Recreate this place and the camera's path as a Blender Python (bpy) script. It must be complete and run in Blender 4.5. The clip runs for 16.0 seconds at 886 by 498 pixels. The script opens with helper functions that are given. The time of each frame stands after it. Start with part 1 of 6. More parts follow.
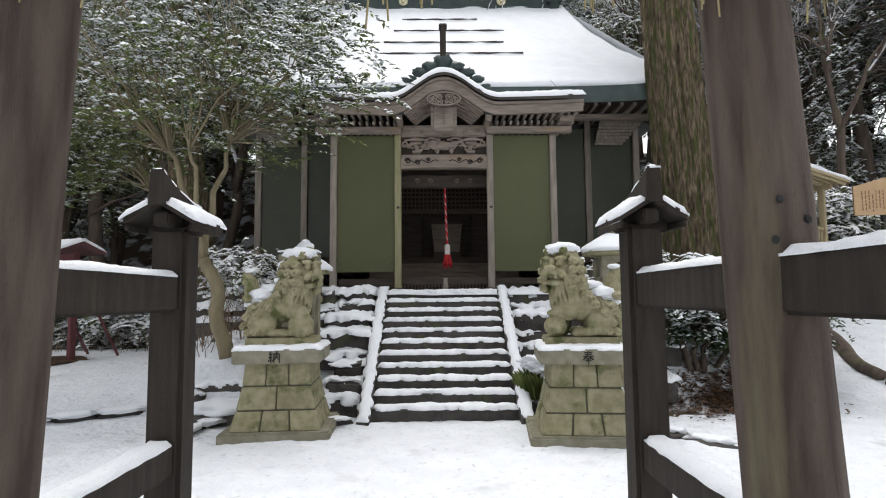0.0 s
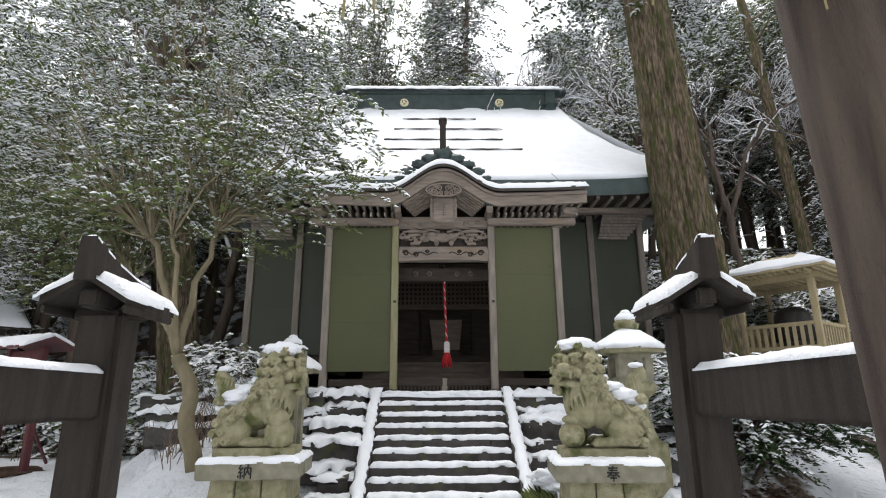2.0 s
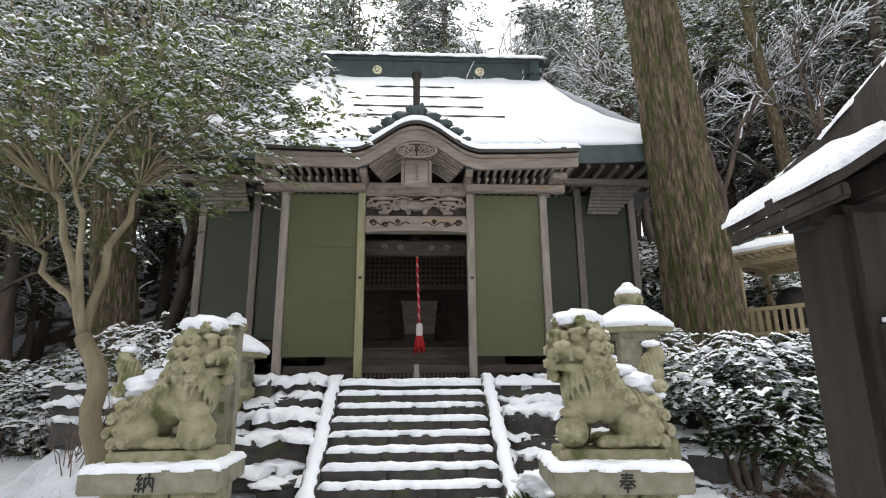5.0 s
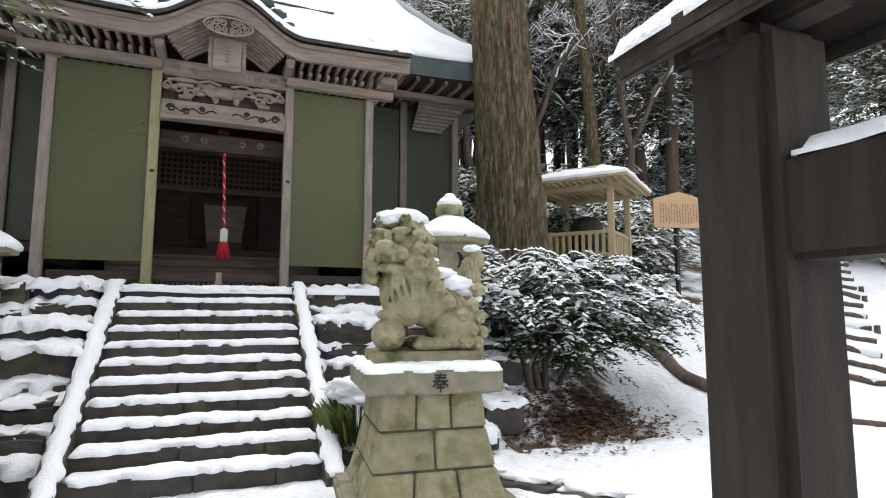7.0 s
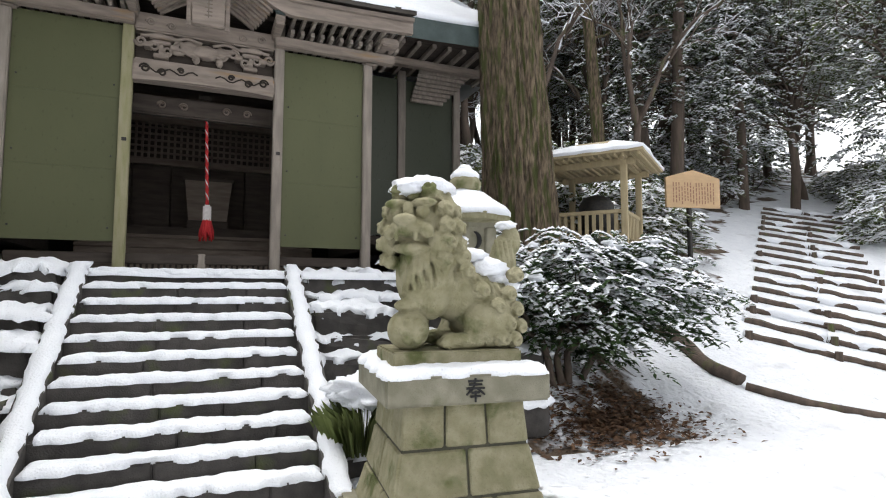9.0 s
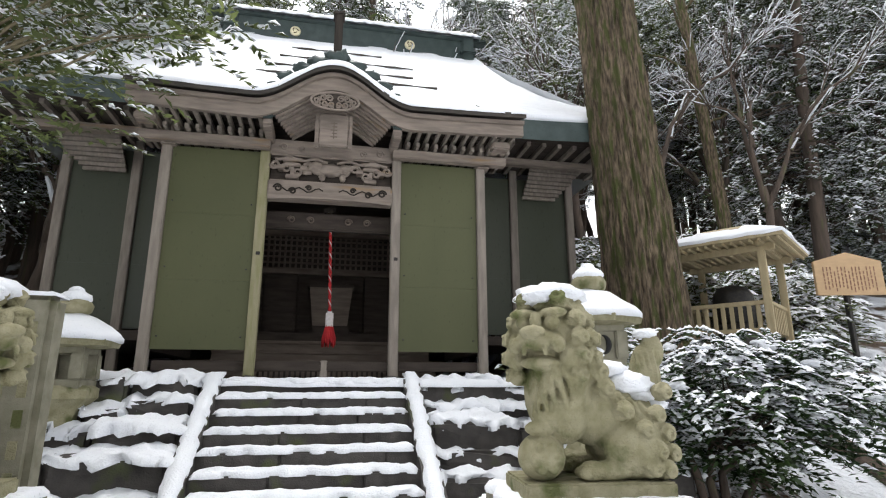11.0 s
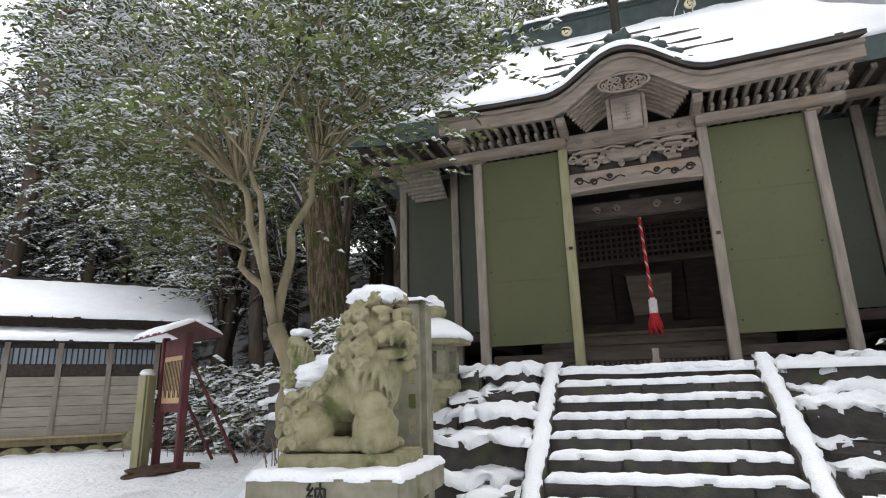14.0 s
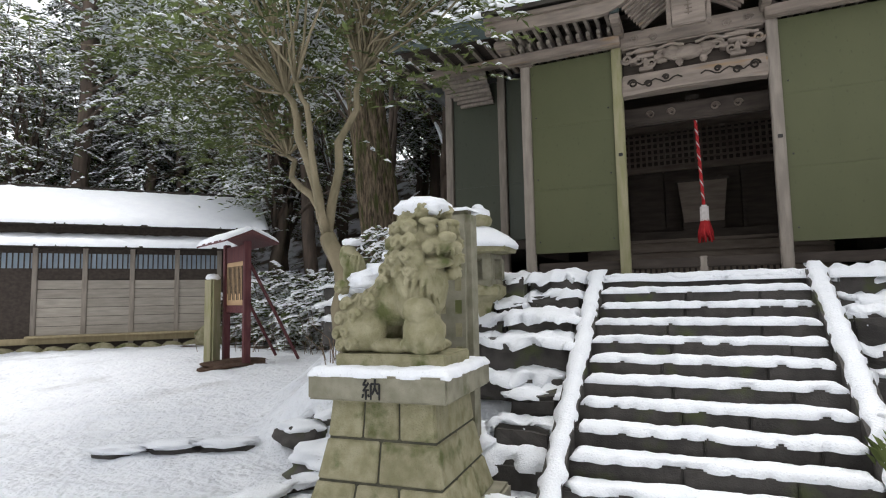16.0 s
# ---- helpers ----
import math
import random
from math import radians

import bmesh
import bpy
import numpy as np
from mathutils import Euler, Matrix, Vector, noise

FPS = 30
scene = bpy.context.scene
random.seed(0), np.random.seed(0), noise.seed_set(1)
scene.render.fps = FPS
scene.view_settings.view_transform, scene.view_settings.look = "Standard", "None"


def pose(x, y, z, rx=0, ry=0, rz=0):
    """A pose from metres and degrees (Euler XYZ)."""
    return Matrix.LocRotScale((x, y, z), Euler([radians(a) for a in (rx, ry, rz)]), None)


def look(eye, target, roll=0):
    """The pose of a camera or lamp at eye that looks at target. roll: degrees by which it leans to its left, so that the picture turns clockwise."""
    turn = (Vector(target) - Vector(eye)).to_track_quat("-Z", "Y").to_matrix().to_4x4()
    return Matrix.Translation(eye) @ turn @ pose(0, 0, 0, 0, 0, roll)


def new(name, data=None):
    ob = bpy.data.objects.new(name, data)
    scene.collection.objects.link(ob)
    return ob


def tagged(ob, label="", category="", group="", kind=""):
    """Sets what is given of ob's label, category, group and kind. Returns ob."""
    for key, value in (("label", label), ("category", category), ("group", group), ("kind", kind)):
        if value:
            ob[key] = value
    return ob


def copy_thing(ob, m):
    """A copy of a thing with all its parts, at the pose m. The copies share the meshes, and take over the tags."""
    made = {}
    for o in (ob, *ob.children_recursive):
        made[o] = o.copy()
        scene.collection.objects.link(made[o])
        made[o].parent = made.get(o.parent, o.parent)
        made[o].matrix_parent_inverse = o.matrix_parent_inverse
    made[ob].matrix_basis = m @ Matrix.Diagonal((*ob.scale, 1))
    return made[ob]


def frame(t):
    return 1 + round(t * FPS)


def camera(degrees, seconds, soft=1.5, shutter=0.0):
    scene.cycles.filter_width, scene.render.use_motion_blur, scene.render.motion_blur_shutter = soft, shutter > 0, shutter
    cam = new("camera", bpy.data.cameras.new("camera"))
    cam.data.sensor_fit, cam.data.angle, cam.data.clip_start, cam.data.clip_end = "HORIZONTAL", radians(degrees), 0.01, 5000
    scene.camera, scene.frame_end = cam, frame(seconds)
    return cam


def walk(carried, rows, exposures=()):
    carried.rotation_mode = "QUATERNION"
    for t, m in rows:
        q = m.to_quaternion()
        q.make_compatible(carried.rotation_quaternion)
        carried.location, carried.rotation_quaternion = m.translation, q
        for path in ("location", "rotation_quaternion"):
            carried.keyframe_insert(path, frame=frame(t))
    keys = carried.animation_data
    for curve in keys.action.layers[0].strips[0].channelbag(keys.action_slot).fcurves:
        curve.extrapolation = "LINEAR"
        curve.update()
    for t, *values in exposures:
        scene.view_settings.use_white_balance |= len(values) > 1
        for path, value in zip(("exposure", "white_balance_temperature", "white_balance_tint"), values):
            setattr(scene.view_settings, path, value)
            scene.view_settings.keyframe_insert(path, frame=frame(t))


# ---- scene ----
cam = camera(76.5, 16.0, soft=1.1)
PATH = [
    (0, (-0.201, 0.541, 1.441), (-0.179, 2.534, 1.611), -0.5),
    (0.5, (-0.188, 0.547, 1.434), (-0.161, 2.524, 1.734), -0.4),
    (1, (-0.172, 0.579, 1.448), (-0.14, 2.539, 1.845), -0.4),
    (1.5, (-0.177, 0.771, 1.44), (-0.15, 2.715, 1.907), -0.4),
    (2, (-0.209, 1.113, 1.449), (-0.18, 3.045, 1.965), -0.3),
    (2.5, (-0.136, 1.294, 1.454), (-0.102, 3.221, 1.988), -0.5),
    (3, (-0.105, 1.459, 1.422), (-0.077, 3.386, 1.955), -0.5),
    (5.5, (-0.104, 2.537, 1.434), (0.077, 4.471, 1.907), -0.5),
    (6, (0.015, 2.687, 1.371), (0.49, 4.574, 1.832), -0.1),
    (6.5, (-0.022, 2.681, 1.333), (0.674, 4.523, 1.685), 0.1),
    (7, (-0.07, 2.723, 1.298), (0.673, 4.567, 1.513), 0.1),
    (7.5, (-0.139, 2.794, 1.319), (0.648, 4.625, 1.486), 0.2),
    (8, (-0.051, 3.082, 1.274), (0.75, 4.91, 1.414), 0.1),
    (10.5, (-0.03, 3.621, 1.46), (0.547, 5.506, 1.797), 0.3),
    (11, (-0.048, 3.66, 1.459), (0.349, 5.561, 1.94), -0.1),
    (11.5, (-0.107, 3.668, 1.489), (0.096, 5.568, 2.08), -0.0),
    (12, (-0.135, 3.704, 1.468), (-0.169, 5.59, 2.133), -0.5),
    (12.5, (-0.175, 3.691, 1.417), (-0.441, 5.548, 2.11), -1.0),
    (13, (-0.176, 3.65, 1.397), (-0.601, 5.483, 2.076), -1.2),
    (13.5, (-0.194, 3.619, 1.351), (-0.732, 5.449, 1.954), -1.4),
    (14, (-0.182, 3.65, 1.338), (-0.814, 5.481, 1.836), -1.6),
    (14.5, (-0.183, 3.648, 1.352), (-0.873, 5.481, 1.757), -1.4),
    (15, (-0.139, 3.62, 1.355), (-0.867, 5.46, 1.646), -1.0),
    (15.5, (-0.133, 3.593, 1.36), (-0.91, 5.424, 1.568), -1.2),
    (16, (-0.144, 3.586, 1.359), (-0.958, 5.405, 1.532), -1.1),
]
walk(cam, [(t, look(eye, target, roll)) for t, eye, target, roll in PATH], [(0, -0.04), (2, 0.12), (6, 0.30), (12, 0.34), (16, 0.28)])

# ---- sky and sun: an overcast winter day ----
world = bpy.data.worlds.new("sky")
scene.world = world
world.use_nodes = True
wn, wl = world.node_tree.nodes, world.node_tree.links
sky = wn.new("ShaderNodeTexSky")
sky.sky_type, sky.sun_disc = "NISHITA", False
sky.sun_elevation, sky.sun_rotation = radians(72), radians(0)
sky.dust_density, sky.air_density = 4.0, 1.0
pale = wn.new("ShaderNodeHueSaturation")
pale.inputs["Saturation"].default_value, pale.inputs["Value"].default_value = 0.12, 2.0
wl.new(sky.outputs[0], pale.inputs["Color"])
wl.new(pale.outputs[0], wn["Background"].inputs[0])
wn["Background"].inputs[1].default_value = 0.15
sun = new("sun", bpy.data.lights.new("sun", "SUN"))
sun.data.energy, sun.data.angle, sun.data.color = 0.6, radians(40), (1, 0.97, 0.93)
sun.matrix_world = look((0, 7.35, 22.6), (0, 0, 0))


# ---- materials ----
def mat(name, c1, c2, scale=6.0, rough=0.8, bump=0.3, stretch=(1, 1, 1), fine=60.0, c3=None, c3_at=0.6, metal=0.0, dist=0.01, rnd=0.0, spec=0.3, isl=0.0):
    m = bpy.data.materials.new(name)
    m.use_nodes = True
    n, l = m.node_tree.nodes, m.node_tree.links
    b = n["Principled BSDF"]
    b.inputs["Roughness"].default_value, b.inputs["Metallic"].default_value = rough, metal
    b.inputs["Specular IOR Level"].default_value = spec
    tc, mp = n.new("ShaderNodeTexCoord"), n.new("ShaderNodeMapping")
    geo = n.new("ShaderNodeNewGeometry")
    mp.inputs["Scale"].default_value = stretch
    l.new(geo.outputs["Position"], mp.inputs["Vector"])

    def tex(sc, detail=6):
        t = n.new("ShaderNodeTexNoise")
        t.inputs["Scale"].default_value, t.inputs["Detail"].default_value = sc, detail
        l.new(mp.outputs[0], t.inputs["Vector"])
        return t

    big, small = tex(scale), tex(fine, 4)

    def ramp(src, lo, hi):
        r = n.new("ShaderNodeMapRange")
        r.inputs[1].default_value, r.inputs[2].default_value = lo, hi
        l.new(src, r.inputs[0])
        return r.outputs[0]

    def mix(fac, a, bcol):
        x = n.new("ShaderNodeMix")
        x.data_type = "RGBA"
        if isinstance(fac, float):
            x.inputs[0].default_value = fac
        else:
            l.new(fac, x.inputs[0])
        for sock, v in ((x.inputs[6], a), (x.inputs[7], bcol)):
            if isinstance(v, tuple):
                sock.default_value = (*v, 1)
            else:
                l.new(v, sock)
        return x.outputs[2]

    col = mix(ramp(big.outputs[0], 0.35, 0.65), c1, c2)
    dark = tuple(v * 0.6 for v in c1)
    col = mix(ramp(small.outputs[0], 0.62, 0.8), col, dark)
    if c3:
        col = mix(ramp(tex(scale * 0.45).outputs[0], c3_at, c3_at + 0.12), col, c3)
    if rnd or isl:
        hs = n.new("ShaderNodeHueSaturation")
        src = geo.outputs["Random Per Island"]
        if rnd:
            oi = n.new("ShaderNodeObjectInfo")
            src = oi.outputs["Random"]
        mr = n.new("ShaderNodeMapRange")
        k = rnd or isl
        mr.inputs[3].default_value, mr.inputs[4].default_value = 1 - k, 1 + k
        l.new(src, mr.inputs[0])
        l.new(mr.outputs[0], hs.inputs["Value"])
        l.new(col, hs.inputs["Color"])
        col = hs.outputs[0]
    l.new(col, b.inputs["Base Color"])
    add = n.new("ShaderNodeMath")
    add.operation = "ADD"
    l.new(big.outputs[0], add.inputs[0])
    l.new(small.outputs[0], add.inputs[1])
    bp = n.new("ShaderNodeBump")
    bp.inputs["Strength"].default_value, bp.inputs["Distance"].default_value = bump, dist
    l.new(add.outputs[0], bp.inputs["Height"])
    l.new(bp.outputs[0], b.inputs["Normal"])
    return m


SNOW = mat("snow", (0.80, 0.82, 0.85), (0.76, 0.78, 0.82), 5, 0.7, 0.7, fine=70, dist=0.012)
SNOWG = mat("trodden_snow", (0.75, 0.77, 0.80), (0.69, 0.71, 0.75), 3.5, 0.75, 1.0, fine=14, c3=(0.56, 0.57, 0.59), c3_at=0.60, dist=0.045)
STEP = mat("dark_step_stone", (0.045, 0.041, 0.038), (0.075, 0.068, 0.062), 8, 0.75, 0.6, fine=90, c3=(0.07, 0.08, 0.035), c3_at=0.58, rnd=0.15)
STONE = mat("mossy_granite", (0.31, 0.285, 0.185), (0.21, 0.195, 0.11), 11, 0.9, 0.8, fine=90, c3=(0.10, 0.11, 0.04), c3_at=0.55, dist=0.012, rnd=0.08)
GRANITE = mat("grey_granite", (0.26, 0.245, 0.185), (0.18, 0.17, 0.12), 9, 0.9, 0.5, fine=150, c3=(0.11, 0.11, 0.055), c3_at=0.6, dist=0.008)
JOINT = mat("dark_joint", (0.05, 0.05, 0.035), (0.09, 0.085, 0.06), 14, 0.95, 0.3)
INK = mat("black_paint", (0.01, 0.01, 0.01), (0.02, 0.02, 0.02), 20, 0.6, 0.1)
WOOD = mat("weathered_grey_wood", (0.30, 0.26, 0.22), (0.22, 0.19, 0.16), 3, 0.85, 0.5, (6, 6, 1), 40, rnd=0.1)
WOODX = mat("weathered_grey_beam", (0.29, 0.24, 0.20), (0.20, 0.165, 0.138), 3, 0.85, 0.5, (1, 6, 6), 40, c3=(0.28, 0.19, 0.11), c3_at=0.62)
MOSSY = mat("algae_green_post", (0.24, 0.23, 0.12), (0.31, 0.28, 0.18), 3, 0.85, 0.5, (6, 6, 1), 40)
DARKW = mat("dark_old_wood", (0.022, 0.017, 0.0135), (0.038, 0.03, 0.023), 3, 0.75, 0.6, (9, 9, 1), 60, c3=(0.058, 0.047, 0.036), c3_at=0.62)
TORII = mat("stained_torii_wood", (0.045, 0.03, 0.024), (0.105, 0.08, 0.062), 2.2, 0.75, 0.6, (7, 7, 0.8), 50, c3=(0.13, 0.115, 0.07), c3_at=0.6)
TORIIX = mat("stained_torii_beam", (0.22, 0.18, 0.13), (0.30, 0.25, 0.18), 2.2, 0.8, 0.5, (0.8, 7, 7), 50)
# brown wood darkened in its colour for the hall's indoor shade; shed joinery shares it
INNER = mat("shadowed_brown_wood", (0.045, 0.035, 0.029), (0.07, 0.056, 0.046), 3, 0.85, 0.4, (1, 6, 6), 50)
# mid brown with part of the porch shade in it; also the plaque's writing
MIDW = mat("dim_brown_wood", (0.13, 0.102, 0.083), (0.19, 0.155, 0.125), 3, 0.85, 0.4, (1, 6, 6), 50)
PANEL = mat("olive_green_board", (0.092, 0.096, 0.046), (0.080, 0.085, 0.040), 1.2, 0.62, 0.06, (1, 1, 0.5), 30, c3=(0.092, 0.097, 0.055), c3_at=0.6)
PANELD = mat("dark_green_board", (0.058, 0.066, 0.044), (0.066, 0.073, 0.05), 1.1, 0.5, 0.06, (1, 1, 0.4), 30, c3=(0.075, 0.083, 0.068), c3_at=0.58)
COPPER = mat("green_copper_sheet", (0.035, 0.05, 0.048), (0.055, 0.075, 0.07), 4, 0.5, 0.2, fine=30)
BARKROOF = mat("dark_roof_edge", (0.05, 0.045, 0.04), (0.07, 0.06, 0.05), 6, 0.8, 0.4, (1, 1, 8), 50)
GOLD = mat("pale_gilt", (0.75, 0.68, 0.42), (0.8, 0.75, 0.55), 20, 0.4, 0.1, metal=0.3)
RED = mat("red_cloth", (0.35, 0.015, 0.02), (0.45, 0.03, 0.03), 12, 0.8, 0.3)
PALE = mat("pale_cloth", (0.5, 0.46, 0.44), (0.6, 0.56, 0.54), 30, 0.85, 0.3)
ROPE = mat("brown_rope", (0.20, 0.10, 0.07), (0.30, 0.18, 0.13), 30, 0.9, 0.5)
BRASS = mat("aged_brass", (0.14, 0.10, 0.05), (0.09, 0.06, 0.03), 12, 0.4, 0.2, metal=0.8)
STRAW = mat("dry_straw", (0.30, 0.25, 0.13), (0.24, 0.20, 0.10), 10, 0.8, 0.3, isl=0.25)
PAPER = mat("blue_white_paper", (0.42, 0.46, 0.54), (0.5, 0.53, 0.6), 8, 0.9, 0.1)
BARK = mat("cedar_bark", (0.27, 0.205, 0.135), (0.065, 0.048, 0.034), 3.0, 0.95, 1.0, (9, 9, 1.7), 14, c3=(0.085, 0.095, 0.03), c3_at=0.49, dist=0.05)
BARKL = mat("smooth_pale_bark", (0.24, 0.20, 0.13), (0.17, 0.145, 0.09), 5, 0.9, 0.6, (2, 2, 1), 40)
BARKD = mat("dark_bark", (0.07, 0.055, 0.045), (0.12, 0.09, 0.07), 3, 0.95, 0.8, (4, 4, 0.5), 30, c3=(0.09, 0.10, 0.04), c3_at=0.6)
LEAF = mat("evergreen_leaf", (0.10, 0.13, 0.042), (0.135, 0.16, 0.06), 2, 0.45, 0.1, isl=0.5, spec=0.4)
LEAFD = mat("dark_evergreen_leaf", (0.06, 0.082, 0.04), (0.09, 0.11, 0.055), 1, 0.55, 0.1, isl=0.5)
LEAFB = mat("glossy_bush_leaf", (0.03, 0.06, 0.02), (0.05, 0.085, 0.028), 2, 0.4, 0.1, isl=0.5, spec=0.5)

def thin(m, share=0.6):
    """Let some light through a leaf."""
    n, l = m.node_tree.nodes, m.node_tree.links
    b, out = n["Principled BSDF"], n["Material Output"]
    tr, mx = n.new("ShaderNodeBsdfTranslucent"), n.new("ShaderNodeMixShader")
    l.new(b.inputs["Base Color"].links[0].from_socket, tr.inputs["Color"])
    mx.inputs[0].default_value = share
    l.new(b.outputs[0], mx.inputs[1])
    l.new(tr.outputs[0], mx.inputs[2])
    l.new(mx.outputs[0], out.inputs["Surface"])


for leaf_material in (LEAF, LEAFD, LEAFB):
    thin(leaf_material)
PINEB = mat("pale_new_wood", (0.40, 0.33, 0.20), (0.33, 0.27, 0.16), 3, 0.75, 0.3, (5, 5, 1), 40)
SIGNW = mat("tan_sign_board", (0.50, 0.34, 0.19), (0.44, 0.30, 0.17), 3, 0.6, 0.2, (1, 5, 5), 40)
MAROON = mat("maroon_painted_wood", (0.085, 0.025, 0.03), (0.12, 0.04, 0.04), 4, 0.6, 0.3, (5, 5, 1), 40)
GREYPL = mat("silvered_plank", (0.38, 0.34, 0.29), (0.30, 0.27, 0.23), 3, 0.85, 0.4, (1, 1, 7), 40, rnd=0.12)
GLASSB = mat("blue_grey_glazing", (0.30, 0.36, 0.42), (0.24, 0.30, 0.36), 3, 0.15, 0.0)
SOIL = mat("leaf_litter_soil", (0.075, 0.045, 0.03), (0.12, 0.075, 0.05), 12, 0.95, 1.0, fine=60, dist=0.04)
FOREST = mat("snow_flecked_litter", (0.07, 0.05, 0.035), (0.11, 0.08, 0.055), 4, 0.95, 0.9, fine=30, c3=(0.72, 0.74, 0.78), c3_at=0.45, dist=0.05)
LITTER = mat("fallen_leaf", (0.14, 0.08, 0.045), (0.09, 0.05, 0.03), 8, 0.9, 0.2, isl=0.5)
IRON = mat("black_iron", (0.03, 0.03, 0.03), (0.05, 0.045, 0.04), 20, 0.5, 0.2, metal=0.5)
BRUSH = mat("dead_twig", (0.12, 0.085, 0.06), (0.18, 0.13, 0.09), 10, 0.9, 0.3)


# ---- builders ----
def link(name, me, material, parent=None, label=""):
    ob = new(name, me)
    if material:
        me.materials.clear()
        me.materials.append(material)
    if parent:
        ob.parent = parent
    if label:
        ob["label"] = label
    return ob


def part(name, bm, material, parent=None, label="", smooth=False):
    me = bpy.data.meshes.new(name)
    bm.normal_update()
    if smooth:
        for f in bm.faces:
            f.smooth = True
    bm.to_mesh(me)
    bm.free()
    return link(name, me, material, parent, label)


def thing(name, label, category, group="", at=(0, 0, 0), kind=""):
    ob = new(name)
    ob.location = at
    return tagged(ob, label, category, group, kind)


def box(bm, x0, x1, y0, y1, z0, z1, bevel=0.0, m=None):
    r = bmesh.ops.create_cube(bm, size=1.0)
    vs = r["verts"]
    for v in vs:
        v.co = Vector((x0 + (v.co.x + 0.5) * (x1 - x0), y0 + (v.co.y + 0.5) * (y1 - y0), z0 + (v.co.z + 0.5) * (z1 - z0)))
    if m:
        for v in vs:
            v.co = m @ v.co
    if bevel:
        es = list({e for v in vs for e in v.link_edges})
        bmesh.ops.bevel(bm, geom=es, offset=bevel, segments=2, affect="EDGES")
    return bm


def boxes(*rows, bevel=0.01):
    bm = bmesh.new()
    for r in rows:
        box(bm, *r, bevel=bevel)
    return bm


def tube(bm, pts, radii, seg=8, caps=True, wob=0.0, seed=0):
    """A tapered tube along points."""
    rings = []
    pts = [Vector(p) for p in pts]
    prev = None
    for i, p in enumerate(pts):
        d = (pts[min(i + 1, len(pts) - 1)] - pts[max(i - 1, 0)]).normalized()
        ref = prev if prev else (Vector((1, 0, 0)) if abs(d.x) < 0.8 else Vector((0, 1, 0)))
        a = (ref - d * ref.dot(d)).normalized()
        prev = a
        b = d.cross(a)
        ring = []
        for k in range(seg):
            an = 2 * math.pi * k / seg
            r = radii[i]
            if wob:
                r *= 1 + wob * noise.noise(Vector((math.cos(an) * 2.2 + seed, math.sin(an) * 2.2, p.z * 0.5 + i * 0.02)))
            ring.append(bm.verts.new(p + (a * math.cos(an) + b * math.sin(an)) * r))
        rings.append(ring)
    for r0, r1 in zip(rings, rings[1:]):
        for k in range(seg):
            bm.faces.new((r0[k], r0[(k + 1) % seg], r1[(k + 1) % seg], r1[k]))
    if caps:
        bm.faces.new(rings[0][::-1])
        bm.faces.new(rings[-1])
    return bm


def lathe(bm, prof, seg=24, sides=None, m=None):
    """Turn (radius, z) pairs; with sides=4 or 6, a prism-like turn."""
    n = sides or seg
    off = math.pi / n if sides else 0
    rings = []
    for r, z in prof:
        rings.append([bm.verts.new(Vector((r * math.cos(2 * math.pi * k / n + off), r * math.sin(2 * math.pi * k / n + off), z))) for k in range(n)])
    for r0, r1 in zip(rings, rings[1:]):
        for k in range(n):
            bm.faces.new((r0[k], r0[(k + 1) % n], r1[(k + 1) % n], r1[k]))
    bm.faces.new(rings[0][::-1])
    bm.faces.new(rings[-1])
    if m:
        for ring in rings:
            for v in ring:
                v.co = m @ v.co
    return bm


def nz(x, y, z=0.0):
    return noise.noise(Vector((x, y, z)))


def snow_sheet(bm, x0, x1, y0, y1, zf, thick=0.05, res=0.05, seed=0.0, ragged=0.02, m=None):
    """A soft bank of snow on the surface zf(x, y), rounded off at its rim."""
    nx, ny = max(3, int((x1 - x0) / res)), max(3, int((y1 - y0) / res))
    top = []
    for j in range(ny + 1):
        row = []
        for i in range(nx + 1):
            u, v = i / nx, j / ny
            x, y = x0 + u * (x1 - x0), y0 + v * (y1 - y0)
            ex, ey = min(u, 1 - u) * (x1 - x0), min(v, 1 - v) * (y1 - y0)
            e = min(ex, ey)
            k = min(1.0, e / max(thick * 1.3, 0.001))
            h = thick * (0.15 + 0.85 * math.sqrt(max(0, 1 - (1 - k) ** 2)))
            h *= 1 + 0.35 * nz(x * 6 + seed, y * 6, seed) + 0.2 * nz(x * 17, y * 17 + seed)
            if e < 1e-6:
                x += ragged * nz(y * 11 + seed, x * 9, 3.1)
                y += ragged * nz(x * 11 + seed, y * 9, 7.7)
            co = Vector((x, y, zf(x, y) + (h if e > 1e-6 else h * 0.5)))
            row.append(bm.verts.new(m @ co if m else co))
        top.append(row)
    for j in range(ny):
        for i in range(nx):
            bm.faces.new((top[j][i], top[j][i + 1], top[j + 1][i + 1], top[j + 1][i]))
    rim = top[0] + [r[-1] for r in top[1:]] + top[-1][-2::-1] + [r[0] for r in top[-2:0:-1]]
    down = Vector((0, 0, -thick * 0.35))
    low = [bm.verts.new(v.co + down) for v in rim]
    n = len(rim)
    for k in range(n):
        bm.faces.new((rim[k], low[k], low[(k + 1) % n], rim[(k + 1) % n]))
    return bm


def blob(bm, c, r, scale=(1, 1, 1), amp=0.1, freq=3.0, seed=0.0, sub=3):
    """A rounded lump."""
    vs = bmesh.ops.create_icosphere(bm, subdivisions=sub, radius=1.0)["verts"]
    for v in vs:
        k = 1 + amp * nz(v.co.x * freq + seed, v.co.y * freq, v.co.z * freq)
        v.co = Vector((c[0] + v.co.x * r * scale[0] * k, c[1] + v.co.y * r * scale[1] * k, c[2] + v.co.z * r * scale[2] * k))
    return bm


